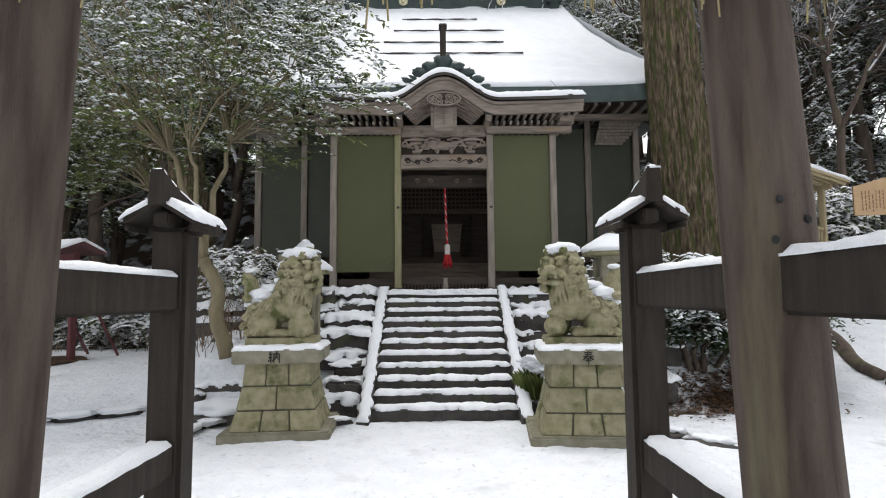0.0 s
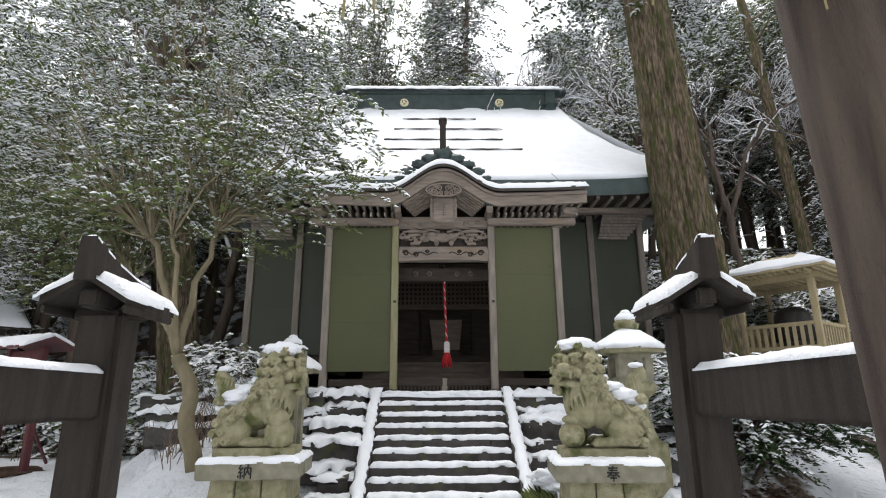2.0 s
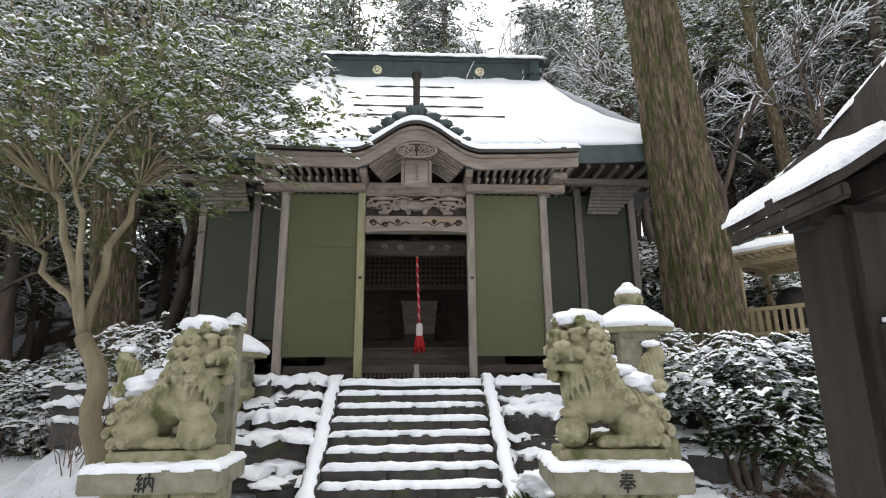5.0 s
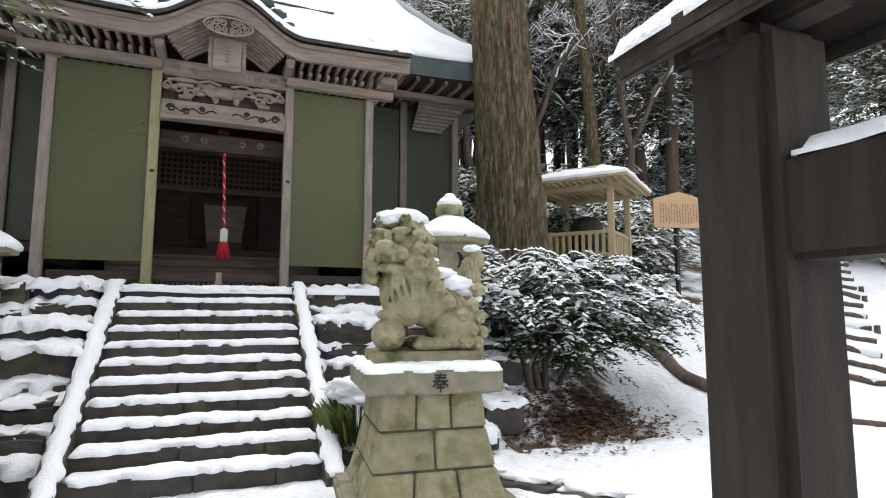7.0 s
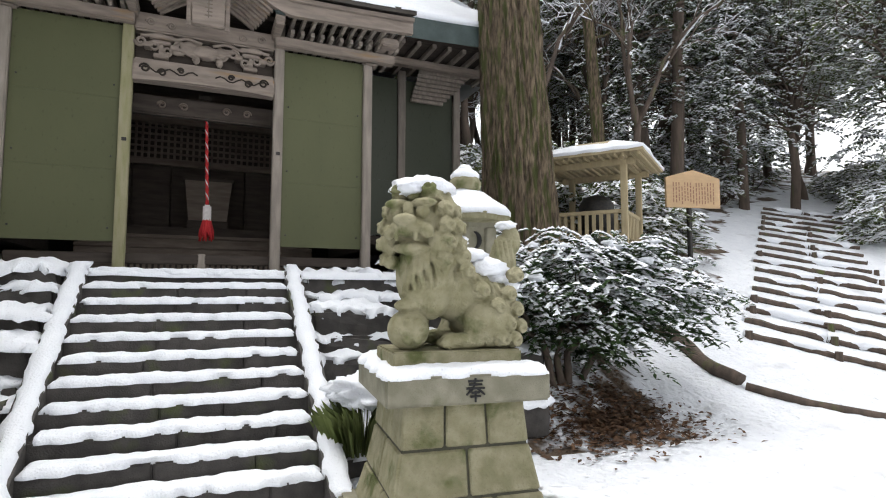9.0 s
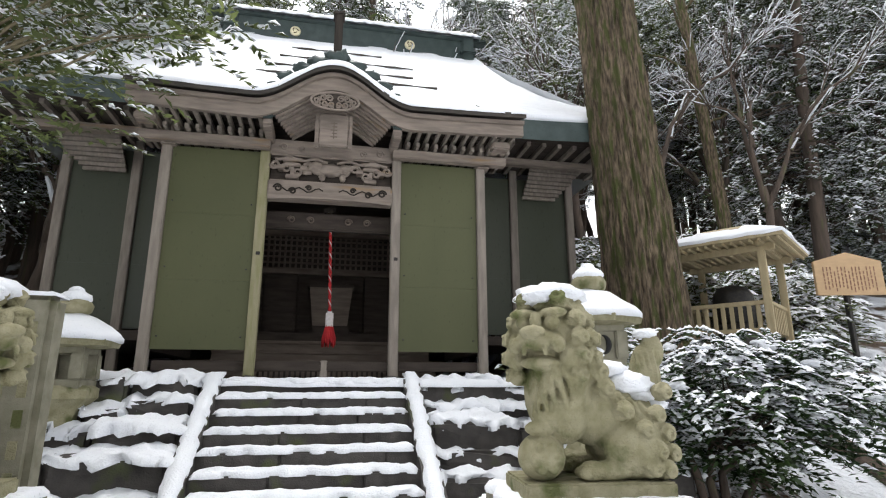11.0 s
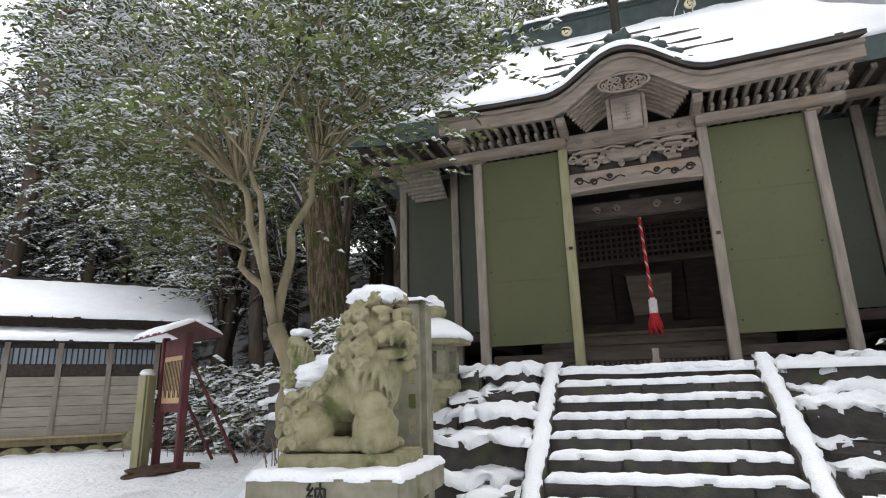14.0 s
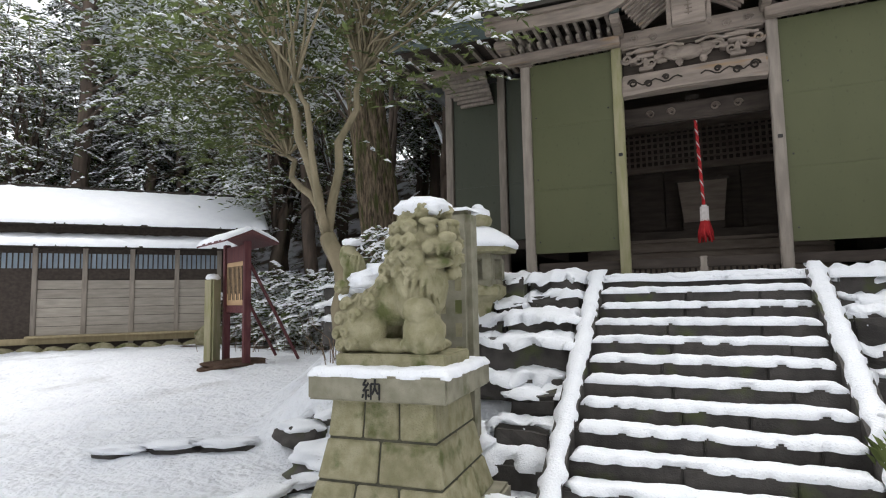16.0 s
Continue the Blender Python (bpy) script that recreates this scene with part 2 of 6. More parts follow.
def smooth01(t):
    t = min(1.0, max(0.0, t))
    return t * t * (3 - 2 * t)


# ---- the lie of the land ----
def land(x, y):
    bank = max(0.0, 1.38 * smooth01((y - 7.5) / 2.3) - 0.25 * smooth01((1.3 - abs(x + 0.1)) / 0.3) * smooth01((9.6 - y) / 0.3))
    side = 1 - smooth01((abs(x - 0.1) - 3.4) / 2.2)
    z = bank * side
    if x < 0:
        z = max(z, 0.42 * smooth01((y - 6.5) / 4.0) * smooth01((-x - 2.5) / 2))
        z = max(z, 0.9 * smooth01((y - 7.35) / 0.8) * smooth01((-x - 2.2) / 0.5) * (1 - smooth01((-x - 3.0) / 1.6)))
        z += 0.55 * max(0.0, y - 15.5 + 0.4 * max(0, x + 8)) * max(smooth01((-x - 2) / 4), smooth01((y - 19) / 6))
    else:
        rise = max(0.0, (y - 7.4) + 0.10 * (x - 4))
        hill = (0.40 * rise * rise / (rise + 1.0)) * max(smooth01((x - 2.2) / 1.8), smooth01((y - 19) / 6))
        hill += 0.035 * max(0.0, x - 9) ** 1.3
        z = max(z, hill)
    back = max(0.0, y - 19.5)
    z += 0.62 * back * back / (back + 4)
    z = z if z < 5 else 5 + 4.5 * (1 - math.exp(-(z - 5) / 4.5))
    far = max(0.0, y - 60)
    return z - 0.2 * far + (0.03 * nz(x * 1.3, y * 1.3) + 0.026 * nz(x * 4, y * 4) + 0.018 * nz(x * 9, y * 9)) * smooth01((8 - abs(y - 3)) / 2 + 1)


def build_ground():
    xs = np.unique(np.concatenate([np.arange(-14, -4, 0.16), np.arange(-4, 5, 0.07), np.arange(5, 16.01, 0.16), np.geomspace(16, 400, 24), -np.geomspace(14, 400, 24)]))
    ys = np.unique(np.concatenate([np.arange(-2, 3, 0.16), np.arange(3, 8, 0.07), np.arange(8, 18.01, 0.16), np.geomspace(18, 400, 30), -np.geomspace(2, 300, 14)]))
    verts = [(x, y, land(x, y)) for y in ys for x in xs]
    nx = len(xs)
    faces = [(j * nx + i, j * nx + i + 1, (j + 1) * nx + i + 1, (j + 1) * nx + i) for j in range(len(ys) - 1) for i in range(nx - 1)]
    me = bpy.data.meshes.new("ground")
    me.from_pydata(verts, [], faces)
    me.shade_smooth()
    me.materials.append(SNOWG)
    me.materials.append(FOREST)
    for p in me.polygons:
        x, y, _ = p.center
        w = 0.8 * nz(x * 0.6, y * 0.6) + 0.4 * nz(x * 2.1, y * 2.1)
        wild = (y > 12.6 + w and -12 + (y - 12) * 0.4 < x < -3.2) or (y > 17 + w) or (x > 2.3 and y > 12.0 + w and x < 7.2) or (x > 2.6 and x < 4.6 + w * 0.6 and 7.5 + w * 0.4 < y < 9.3) or (x > 8.5 and y > 10.9 + w + 0.711 * (x - 8)) or (x > 12 and y < 5.8 + w + 0.711 * (x - 8) and y > 4) or (x < -13.5 + w and y > 11)
        p.material_index = 1 if wild else 0
    tagged(link("ground", me, None), "snow covered ground rising into a wooded hillside", "ground", kind="structure")


build_ground()

# ---- stone stair ----
N_STEPS, Y0, Y1, Z1 = 11, 7.25, 9.43, 1.52
RISE, RUN = Z1 / N_STEPS, (Y1 - Y0) / (N_STEPS - 1)


def build_stair():
    st = thing("stone_stair", "dark stone stair of eleven snow-covered steps", "stair", kind="structure")
    for i in range(N_STEPS):
        y, z = Y0 + i * RUN, RISE * (i + 1)
        bm = bmesh.new()
        xs = [-1.0, -0.42 + 0.3 * random.random(), 0.1 + 0.4 * random.random(), 0.76]
        for a, b in zip(xs, xs[1:]):
            dy, dz = random.uniform(-0.008, 0.008), random.uniform(-0.006, 0.004)
            box(bm, a + 0.002, b - 0.002, y + dy, y + RUN + 0.25, z - RISE - 0.05, z + dz, 0.012)
        step = part("step", bm, STEP, st)
        bm = bmesh.new()
        snow_sheet(bm, -0.97, 0.73, y - 0.012, y + RUN - 0.005, lambda x, yy: z - 0.004 - 0.03 * max(0.0, nz(x * 3.1, i * 5.3, 4.0) - 0.25), 0.046, 0.02, i * 3.7, 0.06)
        part("snow", bm, SNOW, step, "thick snow on the tread", True)
    k = RISE / RUN
    for x0, x1 in ((-1.13, -0.985), (0.745, 0.90)):
        bm = bmesh.new()
        ys = [Y0 - 0.22, Y0 - 0.1] + [Y0 + (Y1 - Y0) * t / 6 for t in range(7)]
        prev = None
        for y in ys:
            z = max(0.06, k * (y - Y0) + RISE + 0.03)
            cur = [bm.verts.new((x, y, zz)) for x, zz in ((x0, z - 0.3), (x1, z - 0.3), (x1, z), (x0, z))]
            if prev:
                for a in range(4):
                    bm.faces.new((prev[a], prev[(a + 1) % 4], cur[(a + 1) % 4], cur[a]))
            else:
                bm.faces.new(cur)
            prev = cur
        bm.faces.new(prev[::-1])
        kerb = part("side_kerb", bm, STEP, st)
        bm = bmesh.new()
        snow_sheet(bm, x0 + 0.002, x1 - 0.002, Y0 - 0.24, Y1 + 0.08, lambda x, y: max(0.06, k * (y - Y0) + RISE + 0.03) - 0.005, 0.05, 0.03, x0, 0.045)
        part("snow", bm, SNOW, kerb, "", True)


build_stair()


def build_terrace():
    """Rough stone ledges to both sides of the stair, laid with snow."""
    rnd = random.Random(5)
    for side in (-1, 1):
        w = thing("terrace_wall", "rough dark stone terrace wall heaped with snow", "retaining wall", kind="structure")
        for r in range(8):
            z = 0.16 + r * 0.195
            y = 7.42 + r * 0.27 + (0.15 if side > 0 else 0)
            x = -1.15 if side < 0 else 0.92
            end = (-2.6 - 0.16 * r) if side < 0 else (2.2 + 0.2 * r)
            while (x > end) if side < 0 else (x < end):
                L = rnd.uniform(0.3, 0.95)
                x0, x1 = (x - L, x) if side < 0 else (x, x + L)
                h = rnd.uniform(-0.07, 0.04)
                front = y + rnd.uniform(-0.09, 0.10)
                if rnd.random() > 0.10:
                    bm = bmesh.new()
                    box(bm, x0 + 0.01, x1 - 0.01, front, y + 0.5, z - 0.30, z + h, 0.03)
                    bmesh.ops.subdivide_edges(bm, edges=bm.edges[:], cuts=2, use_grid_fill=True)
                    for v in bm.verts:
                        v.co += noise.noise_vector(v.co * 4) * 0.05 + noise.noise_vector(v.co * 11) * 0.02
                    rock = part("stone", bm, STEP, w)
                    bm = bmesh.new()
                    zz = z + h
                    snow_sheet(bm, x0 - 0.02, x1 + 0.02, front - 0.03 + rnd.uniform(-0.03, 0.07), y + 0.36, lambda a, b: zz - 0.03 + 0.06 * nz(a * 4, b * 4, 2) + 0.035 * nz(a * 11, b * 11, 5) + 0.10 * (b - front), rnd.uniform(0.035, 0.09), 0.03, x0 * 7, 0.16)
                    part("snow", bm, SNOW, rock, "", True)
                x = x0 if side < 0 else x1
    t = part("terrace", boxes((-3.4, 3.3, 9.46, 19.5, 0.6, 1.5)), STEP)
    tagged(t, "stone terrace under the shrine hall", "terrace", kind="structure")
    bm = bmesh.new()
    snow_sheet(bm, -3.4, 3.3, 9.40, 10.95, lambda x, y: 1.49 + 0.02 * nz(x * 2, y * 2), 0.06, 0.07, 4.0, 0.05)
    tagged(part("snow_bank", bm, SNOW, None, "", True), "snow lying on the terrace before the hall", "snow", kind="stuff")


build_terrace()

# ---- shrine hall ----
HX = 0.05   # middle of the hall


def kara(x):
    """Height of the porch roof's front edge: flat wings with an arched middle."""
    a = abs(x + 0.06)
    hump = 0.46 * (0.5 + 0.5 * math.cos(math.pi * min(1, a / 0.98))) ** 1.05
    return 4.86 + hump + 0.03 * (a / 2.4) ** 3 + 0.02 * a / 2.4


def strip(bm, xs, za, zb, y0, y1, dz=0.0):
    """A bent board between the curves za and zb, from y0 to y1 (rising dz to the back)."""
    prev = None
    for x in xs:
        cur = [bm.verts.new(p) for p in ((x, y0, za(x)), (x, y1, za(x) + dz), (x, y1, zb(x) + dz), (x, y0, zb(x)))]
        if prev:
            for a in range(4):
                bm.faces.new((prev[a], cur[a], cur[(a + 1) % 4], prev[(a + 1) % 4]))
        else:
            bm.faces.new(cur[::-1])
        prev = cur
    bm.faces.new(prev)
    return bm


def roof_z(u):
    """Main roof: height over the run u (0 at the eave, 1 at the ridge)."""
    return 5.62 + 4.55 * (0.72 * u + 0.28 * u * u)


def build_hall():
    h = thing("shrine_hall", "weathered wooden shrine hall boarded with green panels under a snowy roof", "shrine building")
    FY = 10.75
    # front pillars
    for x, ma in ((-2.08, WOOD), (-0.905, MOSSY), (0.79, WOOD), (1.95, WOOD)):
        bm = boxes((x - 0.06, x + 0.06, FY - 0.07, FY + 0.05, 1.5, 4.78), bevel=0.012)
        part("pillar", bm, ma, h, "algae-stained pillar" if ma is MOSSY else "")
    # boards with seams and screws
    for x0, x1 in ((-2.015, -0.97), (0.855, 1.885)):
        zs = (1.90, 2.72, 3.55, 4.42)
        for a, b in zip(zs, zs[1:]):
            p = part("panel", boxes((x0, x1, FY - 0.02, FY + 0.01, a + 0.0006, b - 0.0006), bevel=0.001), PANEL, h)
            for sx in (x0 + 0.06, x1 - 0.06):
                bm = bmesh.new()
                bmesh.ops.create_cone(bm, segments=8, radius1=0.012, radius2=0.009, depth=0.01, cap_ends=True, matrix=Matrix.Translation((sx, FY - 0.024, a + 0.15)) @ Matrix.Rotation(radians(90), 4, "X"))
                part("screw", bm, IRON, p)
    # wings set back
    WY = 13.1
    for x in (-4.2, -3.17, 3.24, 4.34):
        part("pillar", boxes((x - 0.07, x + 0.07, WY - 0.08, WY + 0.06, 1.5, 5.5), bevel=0.012), WOOD, h)
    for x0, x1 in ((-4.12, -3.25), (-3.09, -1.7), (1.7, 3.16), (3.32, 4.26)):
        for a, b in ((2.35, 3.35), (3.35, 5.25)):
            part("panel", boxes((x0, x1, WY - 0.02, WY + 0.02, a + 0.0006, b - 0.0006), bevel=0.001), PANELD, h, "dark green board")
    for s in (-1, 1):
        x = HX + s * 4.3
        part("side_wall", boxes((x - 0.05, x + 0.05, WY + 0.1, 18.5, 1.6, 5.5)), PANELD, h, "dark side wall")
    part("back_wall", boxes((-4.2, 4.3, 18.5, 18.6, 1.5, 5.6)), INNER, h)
    # interior: porch floor, steps, inner doors and lattice, with shade in the wood colours
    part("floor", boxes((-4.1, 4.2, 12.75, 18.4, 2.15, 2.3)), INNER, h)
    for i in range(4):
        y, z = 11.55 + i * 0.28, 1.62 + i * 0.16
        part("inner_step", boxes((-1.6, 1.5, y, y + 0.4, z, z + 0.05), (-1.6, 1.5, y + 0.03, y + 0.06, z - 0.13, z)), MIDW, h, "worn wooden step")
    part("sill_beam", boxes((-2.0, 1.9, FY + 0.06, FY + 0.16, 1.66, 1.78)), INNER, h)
    for i in range(26):
        x = -0.84 + i * 0.063
        part("grille_bar", boxes((x, x + 0.025, FY + 0.2, FY + 0.23, 1.5, 1.67), bevel=0.003), INNER, h)
    part("short_post", boxes((-0.09, 0.0, FY + 0.05, FY + 0.14, 1.5, 1.79)), WOOD, h)
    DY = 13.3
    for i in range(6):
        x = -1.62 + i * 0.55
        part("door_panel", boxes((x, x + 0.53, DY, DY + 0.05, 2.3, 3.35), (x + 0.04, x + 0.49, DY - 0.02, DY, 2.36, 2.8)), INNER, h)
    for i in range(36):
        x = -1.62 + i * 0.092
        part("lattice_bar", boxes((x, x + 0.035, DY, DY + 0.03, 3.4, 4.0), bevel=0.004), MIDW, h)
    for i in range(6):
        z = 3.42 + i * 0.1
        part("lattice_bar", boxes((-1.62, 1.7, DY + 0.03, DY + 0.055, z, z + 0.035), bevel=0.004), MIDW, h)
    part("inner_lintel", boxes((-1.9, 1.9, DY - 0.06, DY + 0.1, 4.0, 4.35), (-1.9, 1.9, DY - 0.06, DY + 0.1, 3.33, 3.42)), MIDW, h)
    part("inner_wall", boxes((-1.9, 1.9, DY + 0.35, DY + 0.45, 2.3, 5.4)), INNER, h, "inner wall darkened in colour for shade")
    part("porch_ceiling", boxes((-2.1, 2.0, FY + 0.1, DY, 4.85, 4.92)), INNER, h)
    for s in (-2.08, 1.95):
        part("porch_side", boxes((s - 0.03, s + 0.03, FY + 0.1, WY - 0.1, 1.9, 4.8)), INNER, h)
    # carved lintel beams; the recessed middle band is coloured dark for its shade
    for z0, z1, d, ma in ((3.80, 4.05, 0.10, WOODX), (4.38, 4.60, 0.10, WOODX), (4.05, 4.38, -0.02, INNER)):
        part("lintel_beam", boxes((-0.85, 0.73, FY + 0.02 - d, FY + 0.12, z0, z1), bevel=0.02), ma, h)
    rnd = random.Random(3)

    def scroll(cx, cz, r, y, turn=1, w=0.012, n=22, mirror=1):
        bm = bmesh.new()
        pts = []
        for k in range(n):
            a = k / n * 2 * math.pi * 1.5
            rr = r * (1 - 0.75 * k / n)
            pts.append((cx + mirror * rr * math.cos(a * turn), y, cz + rr * math.sin(a * turn)))
        tube(bm, pts, [w] * n, 6)
        return bm

    for m in (-1, 1):
        for cx, cz, r in ((0.66, 3.93, 0.055), (0.48, 3.90, 0.045), (0.62, 4.49, 0.05), (0.40, 4.47, 0.045), (0.28, 3.95, 0.035)):
            # lower scrolls and vine are dark tubes drawing the shade in carved grooves
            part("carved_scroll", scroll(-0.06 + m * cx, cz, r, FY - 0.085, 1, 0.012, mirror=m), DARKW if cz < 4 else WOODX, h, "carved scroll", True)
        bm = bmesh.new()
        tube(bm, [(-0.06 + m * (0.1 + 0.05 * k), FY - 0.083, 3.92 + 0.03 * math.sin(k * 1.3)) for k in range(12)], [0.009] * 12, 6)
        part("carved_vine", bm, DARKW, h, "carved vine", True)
        # bracket blocks
        for bx, bz, bw, bh in ((0.50, 4.10, 0.16, 0.05), (0.50, 4.16, 0.05, 0.14), (0.36, 4.22, 0.09, 0.06), (0.64, 4.22, 0.09, 0.06), (0.50, 4.26, 0.2, 0.05), (0.50, 4.33, 0.26, 0.05)):
            part("bracket", boxes((-0.06 + m * bx - bw / 2, -0.06 + m * bx + bw / 2, FY - 0.09, FY + 0.08, bz - bh / 2, bz + bh / 2)), WOODX, h)
    # carved beast panel, a plain relief
    for cx, cz, r, sx, sz in ((-0.24, 4.25, 0.095, 1.1, 0.9), (-0.05, 4.22, 0.12, 1.5, 0.7), (0.13, 4.25, 0.08, 1.2, 0.8), (-0.16, 4.13, 0.05, 0.8, 1.2), (0.1, 4.13, 0.05, 0.8, 1.2), (0.2, 4.28, 0.05, 1.6, 0.6), (-0.36, 4.17, 0.05, 1.4, 0.6)):
        bm = bmesh.new()
        blob(bm, (cx - 0.02, FY - 0.05, cz), r, (sx, 0.6, sz), 0.45, 7, cx * 9, 3)
        part("carved_relief", bm, WOODX, h, "carved wooden relief", True)
    # plaque with ornament
    part("plaque", boxes((-0.235, 0.115, FY - 0.52, FY - 0.46, 4.36, 4.79), bevel=0.012), WOODX, h, "inscribed wooden plaque")
    bm = bmesh.new()
    for k in range(5):
        box(bm, -0.10 + 0.02 * (k % 2), -0.02, FY - 0.526, FY - 0.52, 4.48 + k * 0.045, 4.492 + k * 0.045)
    box(bm, -0.066, -0.054, FY - 0.526, FY - 0.52, 4.46, 4.69)
    part("inscription", bm, MIDW, h, "faded strokes of writing")
    for m in (-1, 1):
        part("plaque_wing", boxes((-0.06 + m * 0.205 - 0.025, -0.06 + m * 0.205 + 0.025, FY - 0.51, FY - 0.46, 4.33, 4.81), bevel=0.015), WOODX, h)
    # pendant fretwork under the gable: an oval of openwork leaves on a shade-darkened board
    bm = bmesh.new()
    PZ, PW, PH = 4.87, 0.29, 0.115
    tube(bm, [(-0.06 + PW * math.cos(a * math.pi / 16), 10.04, PZ + PH * math.sin(a * math.pi / 16)) for a in range(33)], [0.017] * 33, 6)
    for m in (-1, 1):
        for k, (cx, cz, r) in enumerate(((0.07, 0.03, 0.05), (0.15, 0.035, 0.05), (0.22, 0.0, 0.045), (0.12, -0.045, 0.045), (0.04, -0.05, 0.04), (0.20, -0.05, 0.035))):
            pts = [(-0.06 + m * (cx + r * (1 - j / 18) * math.cos(j * 0.62 + k)), 10.035, PZ + cz + r * (1 - j / 18) * math.sin(j * 0.62 + k)) for j in range(15)]
            tube(bm, pts, [0.012] * 15, 6)
    part("pendant_fretwork", bm, WOODX, h, "openwork carved oval gable pendant", True)
    part("pendant_board", strip(bmesh.new(), [-0.06 + PW * (i / 12 - 1) * 0.98 for i in range(25)], lambda x: PZ - PH * math.sqrt(max(0, 1 - ((x + 0.06) / PW) ** 2)), lambda x: PZ + PH * math.sqrt(max(0, 1 - ((x + 0.06) / PW) ** 2)) + 0.001, 10.055, 10.075), INNER, h, "ground behind the openwork in shade-darkened wood")
    # carved clouds and vines of the transom; the inner beam behind is shaded by colour
    for m in (-1, 1):
        for k in range(5):
            cx = 0.16 + 0.14 * k
            part("carved_cloud", scroll(-0.06 + m * cx, 4.21 + 0.05 * math.sin(k * 2.1), 0.062, FY - 0.06, 1 if k % 2 else -1, 0.017, mirror=m), WOODX, h, "carved cloud scroll", True)
        bm = bmesh.new()
        tube(bm, [(-0.06 + m * (0.06 + 0.055 * k), FY - 0.075, 4.335 - 0.02 * math.cos(k * 1.1)) for k in range(13)], [0.02] * 13, 6)
        part("carved_moulding", bm, WOODX, h, "", True)
        for cx in (0.25, 0.5):
            part("inner_scroll", scroll(-0.06 + m * cx, 3.64, 0.05, FY + 0.335, 1, 0.012, mirror=m), MIDW, h, "", True)
    part("inner_beam", boxes((-0.9, 0.78, FY + 0.35, FY + 0.47, 3.52, 3.76), bevel=0.02), INNER, h, "carved inner beam dimmed in its colour")
    # long arched shadow gap under the lower lintel's belly
    part("lintel_moulding", strip(bmesh.new(), [-0.84 + 1.56 * i / 24 for i in range(25)], lambda x: 3.775 + 0.035 * (1 - ((x + 0.06) / 0.78) ** 2), lambda x: 3.83, FY - 0.1, FY + 0.04), WOODX, h)
    # porch roof: boards, fascia, shingle edge, snow
    xs = [-2.42 + 4.8 * i / 72 for i in range(73)]
    part("fascia", strip(bmesh.new(), xs, lambda x: kara(x) - 0.27 + 0.03 * abs(x) / 2.4, lambda x: kara(x) - 0.06, 10.10, 10.17), WOODX, h, "pale curved bargeboard")
    part("fascia", strip(bmesh.new(), xs, lambda x: kara(x) - 0.10, lambda x: kara(x) - 0.05, 10.05, 10.12), WOODX, h)
    part("roof_edge", strip(bmesh.new(), xs, lambda x: kara(x) - 0.05, lambda x: kara(x) + 0.02, 9.97, 12.6, 0.9), BARKROOF, h, "dark layered shingle edge")
    for j in range(8):
        y = 10.18 + j * 0.065
        gx = [-0.06 + (0.70 - 0.025 * j) * (i / 32 - 1) for i in range(65)]
        rib = strip(bmesh.new(), gx, lambda x: kara(x) - 0.295 - 0.026 * j, lambda x: kara(x) - 0.262 - 0.026 * j, y, y + 0.05)
        part("soffit_rib", rib, WOODX, h, "curved soffit rib")
    bm = bmesh.new()
    snow_sheet(bm, -2.44, 2.40, 9.955, 12.6, lambda x, y: kara(x) + 0.02 + 0.34 * (y - 9.97), 0.075, 0.05, 1.0, 0.025)
    part("snow", bm, SNOW, h, "thick snow on the porch roof", True)
    # rafters under the eaves
    for row, (y0, y1, z) in enumerate(((10.2, 11.0, 4.69), (10.45, 11.2, 4.58))):
        n = 38
        for i in range(n):
            x = -2.32 + 4.6 * i / (n - 1)
            if abs(x + 0.06) < 0.86:
                continue
            bm = boxes((x - 0.022, x + 0.022, y0, y1, z - 0.03, z + 0.03), bevel=0.004)
            part("rafter", bm, WOOD, h)
    for x in (-1.62, 1.5):
        part("eave_purlin", boxes((x - 0.78, x + 0.78, 10.55, 10.68, 4.42, 4.54)), WOODX, h)
    for x, r in ((-0.85, 0), (0.73, 0)):
        part("eave_bracket", boxes((x - 0.05, x + 0.05, 10.18, 10.72, 4.52, 4.66), (x - 0.055, x + 0.055, 10.16, 10.2, 4.55, 4.72)), WOODX, h)
        part("bracket_cap", boxes((x - 0.06, x + 0.06, 10.13, 10.2, 4.62, 4.74)), COPPER, h, "green copper cap")
    for m in (-1, 1):
        part("corner_bracket", boxes((-0.06 + m * 2.2 - 0.12, -0.06 + m * 2.2 + 0.12, 10.3, 10.75, 4.55, 4.66), (-0.06 + m * 2.02 - 0.08, -0.06 + m * 2.02 + 0.12, 10.62, 10.8, 4.4, 4.52), bevel=0.02), WOODX, h)
    # wing eaves: fans of slats and rafters
    for m in (-1, 1):
        for k in range(9):
            x0 = HX + m * 3.35
            part("fan_slat", boxes((min(x0, x0 + m * (1.0 - k * 0.045)), max(x0, x0 + m * (1.0 - k * 0.045)), 12.5 + k * 0.06, 12.56 + k * 0.06, 5.28 - k * 0.055, 5.34 - k * 0.055), bevel=0.005), WOOD, h)
        for k in range(9):
            x = HX + m * (2.5 + k * 0.27)
            part("rafter", boxes((x - 0.035, x + 0.035, 11.75, 13.1, 5.33, 5.41), bevel=0.006), WOOD, h)
        part("wing_purlin", boxes((min(HX + m * 2.3, HX + m * 4.75), max(HX + m * 2.3, HX + m * 4.75), 12.3, 12.45, 5.22, 5.34)), WOODX, h)
    # main roof
    EY, RY = 11.45, 16.9

    def main_pt(u, v):
        y = EY + (RY - EY) * u
        half = 5.05 - 1.75 * (u ** 0.8)
        cx = 0.08 + 0.24 * u
        up = 0.22 * abs(v) ** 5 * (1 - u) ** 2
